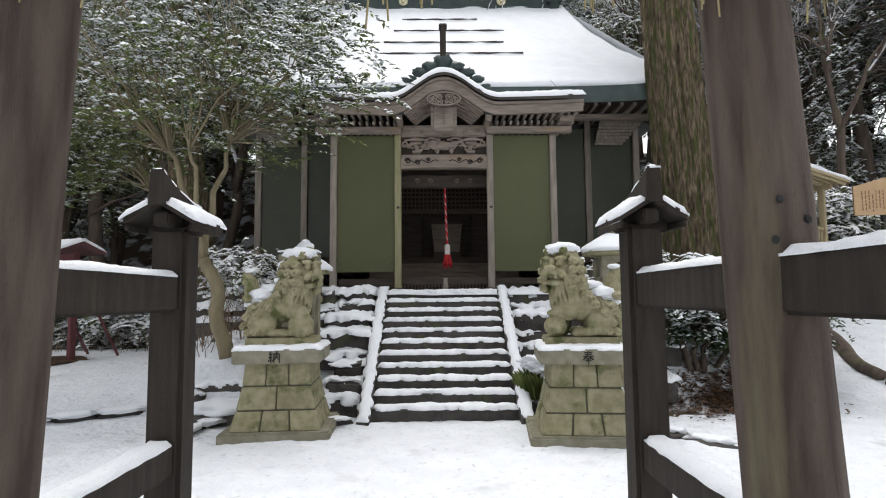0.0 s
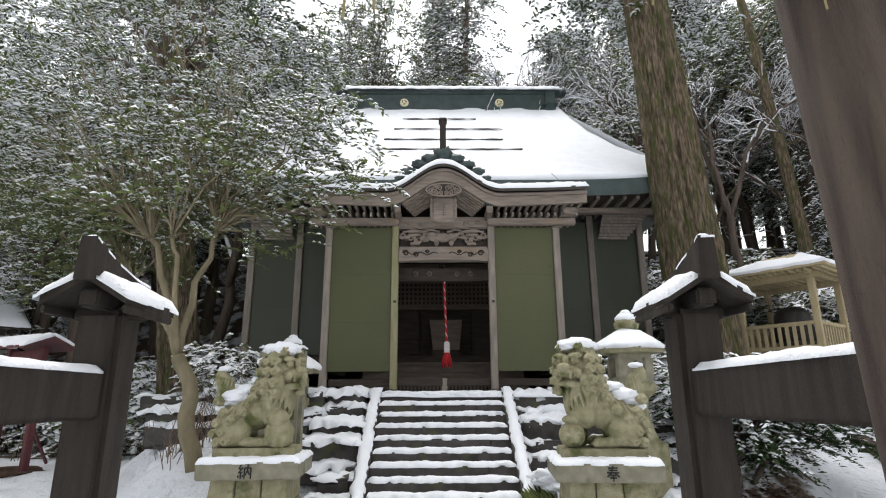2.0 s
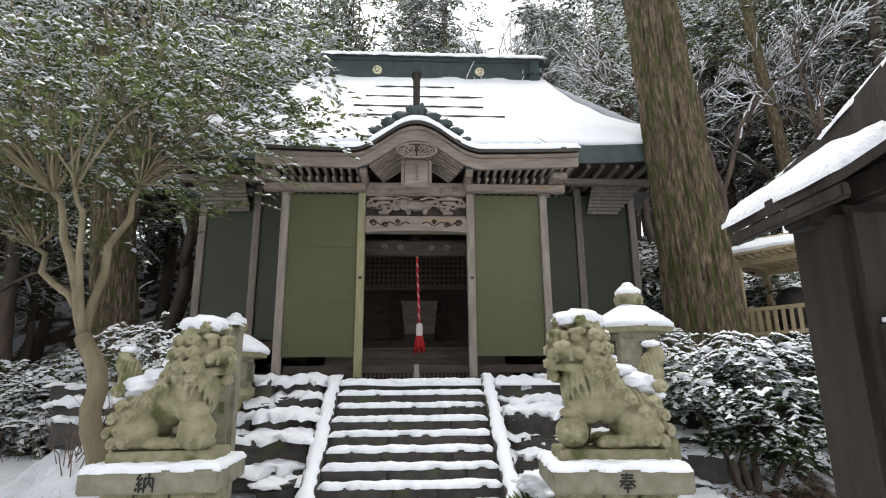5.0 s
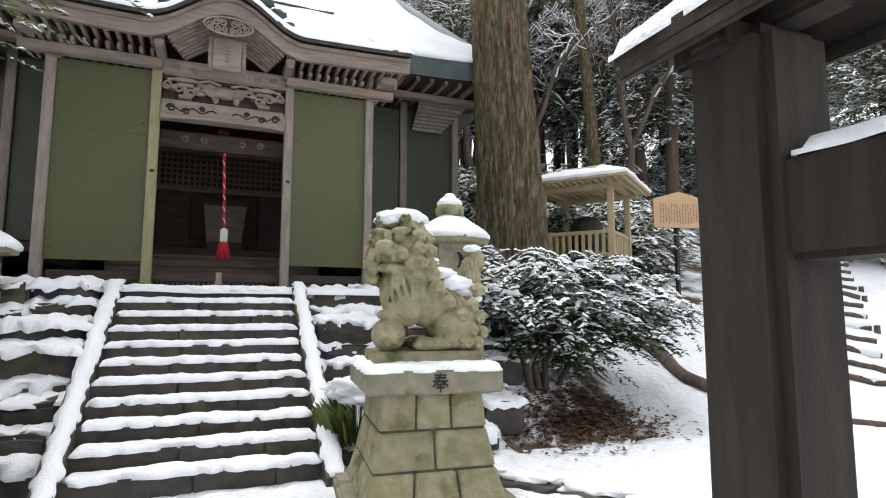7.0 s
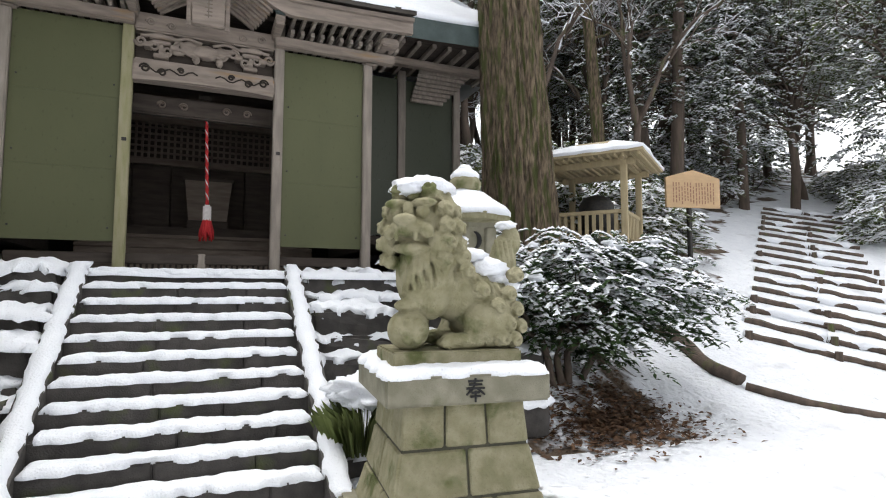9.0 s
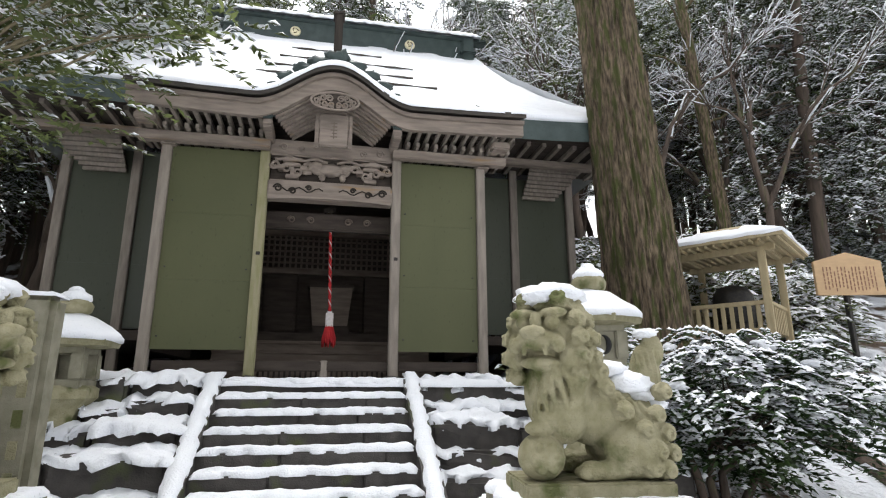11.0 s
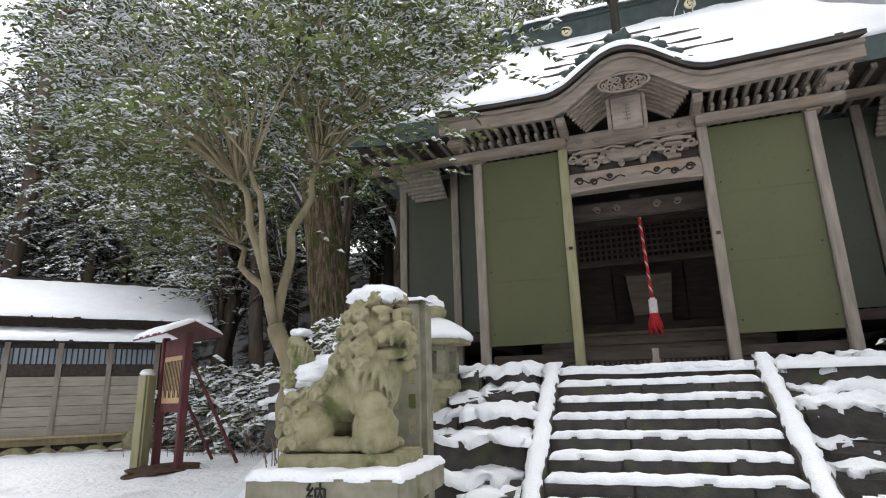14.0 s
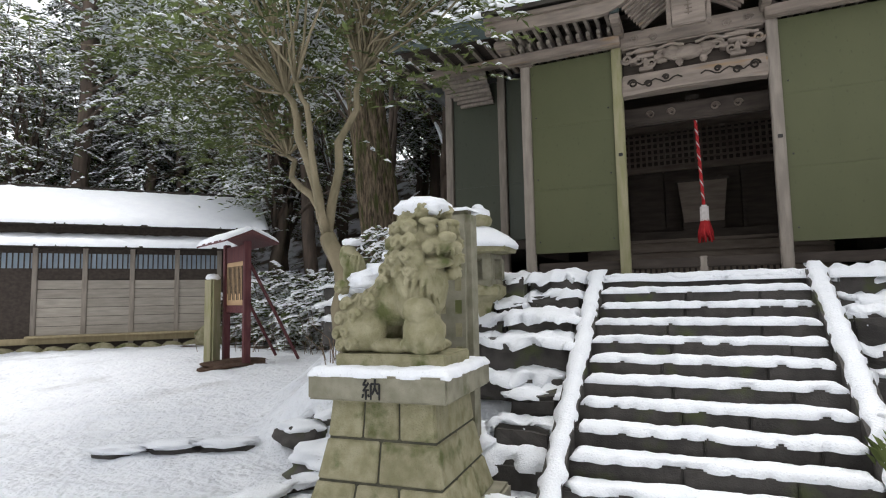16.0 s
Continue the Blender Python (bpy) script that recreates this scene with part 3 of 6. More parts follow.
        return Vector((cx + v * half, y, roof_z(u) + up))

    def sheet(bm, dz0, dz1, u1=1.0, nu=16, nv=40, nzf=0.0, vmax=1.0):
        lo, hi = [], []
        for i in range(nu + 1):
            for lst, dz in ((lo, dz0), (hi, dz1)):
                row = []
                for j in range(nv + 1):
                    p = main_pt(u1 * i / nu, vmax * (2 * j / nv - 1))
                    w = nzf * nz(p.x * 2.2, p.y * 2.2, 1.5) if dz == dz1 else 0
                    row.append(bm.verts.new(p + Vector((0, 0, dz + w))))
                lst.append(row)
        for i in range(nu):
            for j in range(nv):
                bm.faces.new((hi[i][j], hi[i][j + 1], hi[i + 1][j + 1], hi[i + 1][j]))
                bm.faces.new((lo[i][j], lo[i + 1][j], lo[i + 1][j + 1], lo[i][j + 1]))
        rl = lo[0] + [r[-1] for r in lo[1:]] + lo[-1][-2::-1] + [r[0] for r in lo[-2:0:-1]]
        rh = hi[0] + [r[-1] for r in hi[1:]] + hi[-1][-2::-1] + [r[0] for r in hi[-2:0:-1]]
        for k in range(len(rl)):
            q = (k + 1) % len(rl)
            bm.faces.new((rl[k], rl[q], rh[q], rh[k]))
        return bm

    part("roof", sheet(bmesh.new(), -0.34, 0.0), COPPER, h, "dark green copper roof edge")
    bm = bmesh.new()
    sheet(bm, 0.0, 0.10, nu=50, nv=90, nzf=0.04, vmax=1.003)
    part("snow", bm, SNOW, h, "smooth thick snow on the main roof", True)
    # back slope and hipped sides close the roof
    bm = bmesh.new()
    for m in (-1, 1):
        a, b = main_pt(0, m), main_pt(1, m)
        c = Vector((a.x, 2 * RY - a.y, a.z))
        mid = [bm.verts.new(a + Vector((0, 0, -0.3))), bm.verts.new(c + Vector((0, 0, -0.3))), bm.verts.new(b)]
        bm.faces.new(mid if m > 0 else mid[::-1])
    q = [main_pt(1, -1), main_pt(1, 1), main_pt(0, 1), main_pt(0, -1)]
    bm.faces.new([bm.verts.new(p if i < 2 else Vector((p.x, 2 * RY - p.y, p.z))) for i, p in enumerate(q)])
    part("rear_roof", bm, SNOW, h, "snowy rear and side slopes")
    # soffit in the darkened wood, its colour holding the shade under the eave
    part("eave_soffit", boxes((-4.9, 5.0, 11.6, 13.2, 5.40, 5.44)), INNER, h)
    # bands where the snow has parted along the roof seams
    rr = random.Random(8)
    for k, (u, v0, v1) in enumerate(((0.42, -0.42, 0.42), (0.56, -0.44, 0.34), (0.70, -0.42, 0.38), (0.83, -0.4, 0.2))):
        bm = bmesh.new()
        pts = []
        for i in range(30):
            p = main_pt(u, v0 + (v1 - v0) * i / 29)
            pts.append(p + Vector((0, -0.03, 0.112 + 0.012 * nz(i * 0.7, k))))
        tube(bm, pts, [0.026 * (0.35 + 0.65 * abs(math.sin(i * 0.37 + k))) for i in range(30)], 5)
        part("roof_batten", bm, BARKROOF, h, "dark roof seam showing through the snow")
    # ridge
    cx = 0.32
    part("ridge", boxes((cx - 3.0, cx + 3.05, 16.75, 17.15, 10.0, 10.62), bevel=0.02), COPPER, h, "green copper box ridge")
    part("ridge_cap", boxes((cx - 3.1, cx + 3.15, 16.7, 17.2, 10.6, 10.72), bevel=0.02), COPPER, h)
    part("ridge_skirt", boxes((cx - 3.05, cx + 3.1, 16.7, 17.2, 10.02, 10.1), bevel=0.02), COPPER, h)
    for m in (-1, 1):
        x = cx + m * 3.05
        part("ridge_end", boxes((x - 0.16, x + 0.16, 16.65, 17.25, 9.85, 10.7), (min(x, x + m * 0.55), max(x, x + m * 0.55), 16.8, 17.1, 10.68, 10.8), (x - 0.22, x + 0.22, 16.6, 17.3, 10.2, 10.3), bevel=0.03), COPPER, h)
    bm = bmesh.new()
    snow_sheet(bm, cx - 3.4, cx + 3.4, 16.6, 17.25, lambda x, y: 10.74, 0.13, 0.08, 9.0, 0.05)
    part("snow", bm, SNOW, h, "", True)
    for x in (-1.15, 1.79):
        bm = bmesh.new()
        bmesh.ops.create_cone(bm, segments=24, radius1=0.14, radius2=0.125, depth=0.06, cap_ends=True, matrix=Matrix.Translation((x, 16.73, 10.30)) @ Matrix.Rotation(radians(90), 4, "X"))
        d = part("crest_disc", bm, GOLD, h, "round gilt crest", True)
        bm = bmesh.new()
        for k in range(3):
            a0 = k * 2.094
            tube(bm, [(x + 0.075 * math.cos(a0 + j * 0.22) * (1 - j * 0.06), 16.695, 10.30 + 0.075 * math.sin(a0 + j * 0.22) * (1 - j * 0.06)) for j in range(9)], [0.018 - 0.0016 * j for j in range(9)], 6)
        part("crest_relief", bm, BRASS, d)
    # ornament on the porch ridge
    for cx2, cz, r, sx, sz in ((0, 5.72, 0.16, 1.1, 0.9), (-0.22, 5.63, 0.13, 1.3, 0.8), (0.22, 5.63, 0.13, 1.3, 0.8), (-0.42, 5.53, 0.11, 1.4, 0.7), (0.42, 5.53, 0.11, 1.4, 0.7), (-0.62, 5.40, 0.09, 1.5, 0.7), (0.62, 5.40, 0.09, 1.5, 0.7), (-0.78, 5.27, 0.06, 1.5, 0.7), (0.78, 5.27, 0.06, 1.5, 0.7)):
        bm = bmesh.new()
        blob(bm, (-0.06 + cx2, 10.5, cz), r, (sx, 0.8, sz), 0.5, 5, cx2 * 7, 3)
        part("gable_ornament", bm, COPPER, h, "green copper scroll ornament", True)
    part("ornament_post", boxes((-0.115, -0.005, 10.42, 10.6, 5.7, 6.40), (-0.135, 0.015, 10.4, 10.62, 6.36, 6.42), bevel=0.015), DARKW, h, "dark upright ridge billet")
    bm = bmesh.new()
    tube(bm, [(2.05 + 0.0 * k, 10.6 + k * 0.63, 5.05 + 0.34 * (0.63 + k * 0.63) + 0.35 * k * 0.55) for k in range(2)], [0.006] * 2, 4)
    part("roof_wire", bm, IRON, h)
    # knots with a bracket on two pillars
    for x in (-0.905, 0.79):
        part("latch", boxes((x - 0.02, x + 0.03, FY - 0.085, FY - 0.07, 3.05, 3.09), bevel=0.004), IRON, h)
    # stone footings
    for x in (-2.08, -0.905, 0.79, 1.95, -1.5, 1.35):
        bm = bmesh.new()
        blob(bm, (x, FY + (0.25 if x in (-1.5, 1.35) else 0), 1.52), 0.15, (1, 1, 0.6), 0.2, 3, x)
        part("footing", bm, STEP, h, "", True)


build_hall()


def build_bell():
    b = thing("bell_rope", "red and brown twisted bell rope with cloth tassel", "bell rope")
    bm = bmesh.new()
    for ph in (0, math.pi):
        pts = [(0.0 - 0.05 + 0.05 * k / 60 + 0.011 * math.cos(k * 0.9 + ph), 11.2 + 0.016 * math.sin(k * 0.9 + ph), 3.78 - 1.4 * k / 60) for k in range(61)]
        tube(bm, pts, [0.013] * 61, 6)
    part("rope", bm, RED, b, "faded red twisted rope", True)
    bm = bmesh.new()
    pts = [(-0.05 + 0.05 * k / 60 + 0.012 * math.cos(k * 0.9 + 1.57), 11.2 + 0.018 * math.sin(k * 0.9 + 1.57), 3.78 - 1.4 * k / 60) for k in range(61)]
    tube(bm, pts, [0.009] * 61, 6)
    part("strand", bm, PALE, b, "", True)
    bm = bmesh.new()
    blob(bm, (-0.07, 11.2, 3.72), 0.085, (1, 1, 0.9), 0.03, 2)
    part("bell", bm, BRASS, b, "aged brass bell", True)
    part("bell_bar", boxes((-0.14, 0.02, 11.18, 11.22, 3.78, 3.86)), DARKW, b)
    part("grip_block", boxes((-0.05, 0.05, 11.15, 11.25, 2.22, 2.44), bevel=0.02), PALE, b, "pale cloth rope grip")
    bm = bmesh.new()
    for k in range(14):
        a = k * 0.449
        tube(bm, [(0.03 * math.cos(a), 11.2 + 0.03 * math.sin(a), 2.26), (0.07 * math.cos(a), 11.2 + 0.07 * math.sin(a), 2.1), (0.085 * math.cos(a + 0.2), 11.2 + 0.085 * math.sin(a), 2.0 + 0.03 * math.sin(k * 3))], [0.02, 0.022, 0.01], 5)
    part("tassel", bm, RED, b, "red cloth tassel", True)
    o = thing("offering_box", "old flared wooden offering box behind the bell rope", "offering box")
    bm = bmesh.new()
    pr = [(-0.25, 2.42), (0.29, 2.42), (0.36, 3.05), (-0.32, 3.05)]
    fr, bk = [bm.verts.new((x, 12.75, z)) for x, z in pr], [bm.verts.new((x, 13.15, z)) for x, z in pr]
    bm.faces.new(fr)
    bm.faces.new(bk[::-1])
    for k in range(4):
        bm.faces.new((fr[k], bk[k], bk[(k + 1) % 4], fr[(k + 1) % 4]))
    # box colours are darkened for the shade deep in the porch
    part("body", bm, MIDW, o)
    part("rim", boxes((-0.34, 0.38, 12.73, 13.17, 3.03, 3.08)), INNER, o)
    part("stand", boxes((-0.27, 0.31, 12.77, 13.13, 2.3, 2.44)), INNER, o)
    for k in range(6):
        part("slat", boxes((-0.25 + 0.1 * k, -0.21 + 0.1 * k, 12.77, 13.13, 3.08, 3.11), bevel=0.004), INNER, o)


build_bell()

# ---- four-legged torii ----


def build_torii():
    t = thing("torii_gate", "weathered wooden torii gate with roofed side posts", "torii gate")
    for px, s in ((0.86, 1), (-1.55, -1)):
        bm = bmesh.new()
        n = 22
        pts = [(px - s * 0.05 * (k / n * 3.4 - 1.3), 2.3, k / n * 3.4) for k in range(n + 1)]
        tube(bm, pts, [0.145 - 0.022 * k / n for k in range(n + 1)], 28, True, 0.05, px)
        pil = part("pillar", bm, TORII, t, "stained leaning round pillar", True)
        for kx, kz in ((-0.03, 1.72), (0.05, 1.66), (-0.05, 1.60)):
            bm = bmesh.new()
            blob(bm, (px + kx - s * 0.02, 2.3 - 0.135, kz), 0.011, (1, 0.6, 1.2), 0.1)
            part("knot_hole", bm, INK, pil)
        for py in (1.15, 3.45):
            bm = bmesh.new()
            w = 0.088
            box(bm, px - w, px + w, py - w, py + w, 0.0, 1.80, 0.022)
            post = part("side_post", bm, DARKW, t, "dark square side post")
            # little gabled roof: ridge along the passage
            bm = bmesh.new()
            L, H = 0.20, 0.165
            for m in (-1, 1):
                q = [(px, py - L, 1.905), (px + m * H, py - L, 1.805), (px + m * H, py + L, 1.805), (px, py + L, 1.905)]
                lo = [bm.verts.new(p) for p in q]
                hi = [bm.verts.new((p[0], p[1], p[2] + 0.035)) for p in q]
                bm.faces.new(hi)
                bm.faces.new(lo[::-1])
                for k in range(4):
                    bm.faces.new((lo[k], lo[(k + 1) % 4], hi[(k + 1) % 4], hi[k]))
            bmesh.ops.recalc_face_normals(bm, faces=bm.faces[:])
            part("cap_roof", bm, DARKW, post, "small gabled cap roof")
            part("cap_beam", boxes((px - 0.13, px + 0.13, py - 0.04, py + 0.04, 1.765, 1.82), (px - 0.04, px + 0.04, py - 0.17, py + 0.17, 1.80, 1.87), bevel=0.01), DARKW, post)
            ridge_top = lambda y: 1.955 + 0.115 * max(0.0, (py + L + 0.02 - y) / (2 * L + 0.04)) ** 1.7
            bm = bmesh.new()
            prev = None
            for k in range(13):
                y = py + (L + 0.02) * (k / 6 - 1)
                cur = [bm.verts.new((px + dx, y, z)) for dx, z in ((-0.04, 1.90), (0.04, 1.90), (0.032, ridge_top(y)), (-0.032, ridge_top(y)))]
                if prev:
                    for q in range(4):
                        bm.faces.new((prev[q], prev[(q + 1) % 4], cur[(q + 1) % 4], cur[q]))
                else:
                    bm.faces.new(cur)
                prev = cur
            bm.faces.new(prev[::-1])
            bmesh.ops.recalc_face_normals(bm, faces=bm.faces[:])
            part("cap_ridge", bm, DARKW, post, "ridge billet rising to an upturned end")
            for m in (-1, 1):
                a, b = sorted((px + m * (H - 0.02), px + m * H))
                part("eave_batten", boxes((a, b, py - L + 0.01, py + L - 0.01, 1.775, 1.805), bevel=0.004), DARKW, post)
            for m in (-1, 1):
                bm = bmesh.new()
                a, b = sorted((px + m * 0.04, px + m * (H + 0.008)))
                snow_sheet(bm, a, b, py - L - 0.01, py + L + 0.01, lambda x, y: 1.938 - 0.606 * abs(x - px), 0.036, 0.018, py * 5 + m, 0.018)
                part("snow", bm, SNOW, post, "", True)
            bm = bmesh.new()
            snow_sheet(bm, px - 0.034, px + 0.034, py - L - 0.02, py + L + 0.02, lambda x, y: ridge_top(y) - 0.003, 0.026, 0.02, py, 0.01)
            part("snow", bm, SNOW, post, "", True)
        for z0, z1 in ((1.38, 1.56), (0.58, 0.74)):
            bm = boxes((px - 0.055, px + 0.055, 0.85, 3.5, z0, z1), bevel=0.012)
            tie = part("tie_beam", bm, DARKW, t, "dark tie beam")
            for a, b in ((0.85, 1.05), (1.25, 2.17), (2.44, 3.35)):
                bm = bmesh.new()
                snow_sheet(bm, px - 0.06, px + 0.06, a, b, lambda x, y: z1 - 0.003, 0.026, 0.02, a + z0, 0.012)
                part("snow", bm, SNOW, tie, "", True)
    bm = boxes((-2.2, 1.5, 2.23, 2.37, 2.57, 2.83), bevel=0.015)
    part("lower_lintel", bm, TORIIX, t, "tan weathered lintel")
    part("strut", boxes((-0.43, -0.25, 2.22, 2.38, 2.83, 3.3)), TORII, t)
    bm = bmesh.new()
    xs = [-2.9 + 5.1 * i / 30 for i in range(31)]
    strip(bm, xs, lambda x: 3.28 + 0.03 * (x + 0.34) ** 2, lambda x: 3.55 + 0.03 * (x + 0.34) ** 2, 2.14, 2.46)
    part("upper_lintel", bm, TORII, t)
    bm = bmesh.new()
    snow_sheet(bm, -2.9, 2.2, 2.1, 2.5, lambda x, y: 3.55 + 0.03 * (x + 0.34) ** 2, 0.08, 0.08, 3, 0.02)
    part("snow", bm, SNOW, t, "", True)
    # straw rope with tufts and paper streamers
    r = thing("straw_rope", "thin twisted straw rope with hanging tufts and paper streamers", "sacred rope")
    bm = bmesh.new()
    for ph in (0, 2.1, 4.2):
        tube(bm, [(-2.15 + 3.6 * k / 120, 2.185 + 0.012 * math.cos(k * 0.8 + ph), 2.74 + 0.03 * math.cos(k * 0.21) + 0.012 * math.sin(k * 0.8 + ph)) for k in range(121)], [0.010] * 121, 5)
    part("rope", bm, STRAW, r, "", True)
    rnd = random.Random(12)
    for i in range(21):
        x = -2.05 + i * 0.168
        bm = bmesh.new()
        L = rnd.uniform(0.26, 0.5)
        for k in range(rnd.randint(3, 5)):
            sx = rnd.uniform(-0.08, 0.04)
            tube(bm, [(x, 2.17, 2.73), (x + sx * 0.5, 2.165, 2.73 - L * 0.5), (x + sx, 2.16 + rnd.uniform(-0.02, 0.02), 2.73 - L * rnd.uniform(0.85, 1.05))], [0.005, 0.0045, 0.003], 4)
        part("straw_tuft", bm, STRAW, r)
    for x in (-1.22, -0.78, -0.1, 0.55, 1.2):
        bm = bmesh.new()
        for k, (dx, dz) in enumerate(((0, 0), (-0.03, -0.055), (0.0, -0.11), (-0.03, -0.165))):
            box(bm, x + dx - 0.016, x + dx + 0.016, 2.150 + 0.003 * k, 2.152 + 0.003 * k, 2.66 + dz - 0.03, 2.66 + dz + 0.03)
        part("paper_streamer", bm, PAPER, r, "zigzag paper streamer")


build_torii()

# ---- guardian lions on built pedestals ----


def kanji(bm, strokes, m, w=0.007, d=0.004):
    for x0, z0, x1, z1 in strokes:
        tube(bm, [m @ Vector((x0, -d, z0)), m @ Vector((x1, -d, z1))], [w, w * 0.8], 5)


HOU = [(-0.04, 0.045, 0.04, 0.045), (-0.035, 0.027, 0.035, 0.027), (-0.05, 0.008, 0.05, 0.008), (0.0, 0.06, -0.012, 0.01), (-0.012, 0.01, -0.05, -0.025), (0.008, 0.008, 0.05, -0.025), (-0.022, -0.014, 0.022, -0.014), (-0.028, -0.033, 0.028, -0.033), (0, -0.005, 0, -0.062)]
NOU = [(-0.03, 0.055, -0.05, 0.025), (-0.05, 0.025, -0.025, 0.02), (-0.015, 0.035, -0.05, -0.01), (-0.05, -0.01, -0.015, -0.005), (-0.032, -0.005, -0.032, -0.06), (-0.05, -0.03, -0.055, -0.05), (-0.018, -0.03, -0.012, -0.045), (0.0, 0.03, 0.0, -0.06), (0.0, 0.03, 0.055, 0.03), (0.055, 0.03, 0.055, -0.06), (0.028, 0.06, 0.026, 0.01), (0.026, 0.01, 0.008, -0.03), (0.027, 0.005, 0.046, -0.028)]


def build_pedestal(at, turn, strokes, mark_x, word):
    p = thing("lion_pedestal", f"mossy granite block pedestal carved with {word}", "pedestal", "lion pedestals", (0, 0, 0))
    M = pose(at[0], at[1], 0, 0, 0, turn)

    def put(name, bm, ma, parent, label="", smooth=False):
        bmesh.ops.transform(bm, matrix=M, verts=bm.verts[:])
        return part(name, bm, ma, parent, label, smooth)

    put("base_slab", boxes((-0.56, 0.56, -0.52, 0.52, -0.05, 0.09), bevel=0.02), GRANITE, p)

    def half(z):
        t = (z - 0.09) / 0.67
        return 0.335 + 0.125 * max(0.0, 1 - t) ** 1.6

    bm = bmesh.new()
    lathe(bm, [((half(z) - 0.014) * math.sqrt(2), z) for z in (0.08, 0.2, 0.32, 0.45, 0.6, 0.77)], sides=4)
    put("core", bm, JOINT, p)
    rows = ((0.09, 0.285, 3), (0.30, 0.525, 2), (0.54, 0.765, 3))
    for z0, z1, n in rows:
        for k in range(4):
            R = Matrix.Rotation(k * math.pi / 2, 4, "Z")
            for i in range(n):
                bm = bmesh.new()
                a, b = -1 + 2 * i / n + 0.018, -1 + 2 * (i + 1) / n - 0.018
                q = []
                for z in (z0, z1):
                    h = half(z)
                    q.append([(a * h, -h, z), (b * h, -h, z), (b * h, -h + 0.06, z), (a * h, -h + 0.06, z)])
                lo = [bm.verts.new(R @ Vector(c)) for c in q[0]]
                hi = [bm.verts.new(R @ Vector(c)) for c in q[1]]
                bm.faces.new(lo[::-1])
                bm.faces.new(hi)
                for j in range(4):
                    bm.faces.new((lo[j], lo[(j + 1) % 4], hi[(j + 1) % 4], hi[j]))
                bmesh.ops.bevel(bm, geom=bm.edges[:], offset=0.009, segments=1, affect="EDGES")
                put("block", bm, STONE, p)
    cap = put("cap_slab", boxes((-0.45, 0.45, -0.43, 0.43, 0.765, 0.915), bevel=0.012), GRANITE, p, "heavy granite cap slab")
    bm = bmesh.new()
    snow_sheet(bm, -0.455, 0.455, -0.43, 0.43, lambda x, y: 0.912, 0.042, 0.025, at[0], 0.03)
    put("snow", bm, SNOW, cap, "", True)
    bm = bmesh.new()
    kanji(bm, strokes, Matrix.Translation((mark_x, -0.43, 0.84)))
    put("inscription", bm, INK, cap, "black carved character")
    put("plinth", boxes((-0.37, 0.37, -0.24, 0.24, 0.90, 1.02), bevel=0.01), STONE, p)


PL, PR = (-1.90, 6.86), (1.30, 6.53)
build_pedestal(PL, 4, NOU, -0.02, "the character for offering")
build_pedestal(PR, -6, HOU, 0.02, "the character for dedicate")


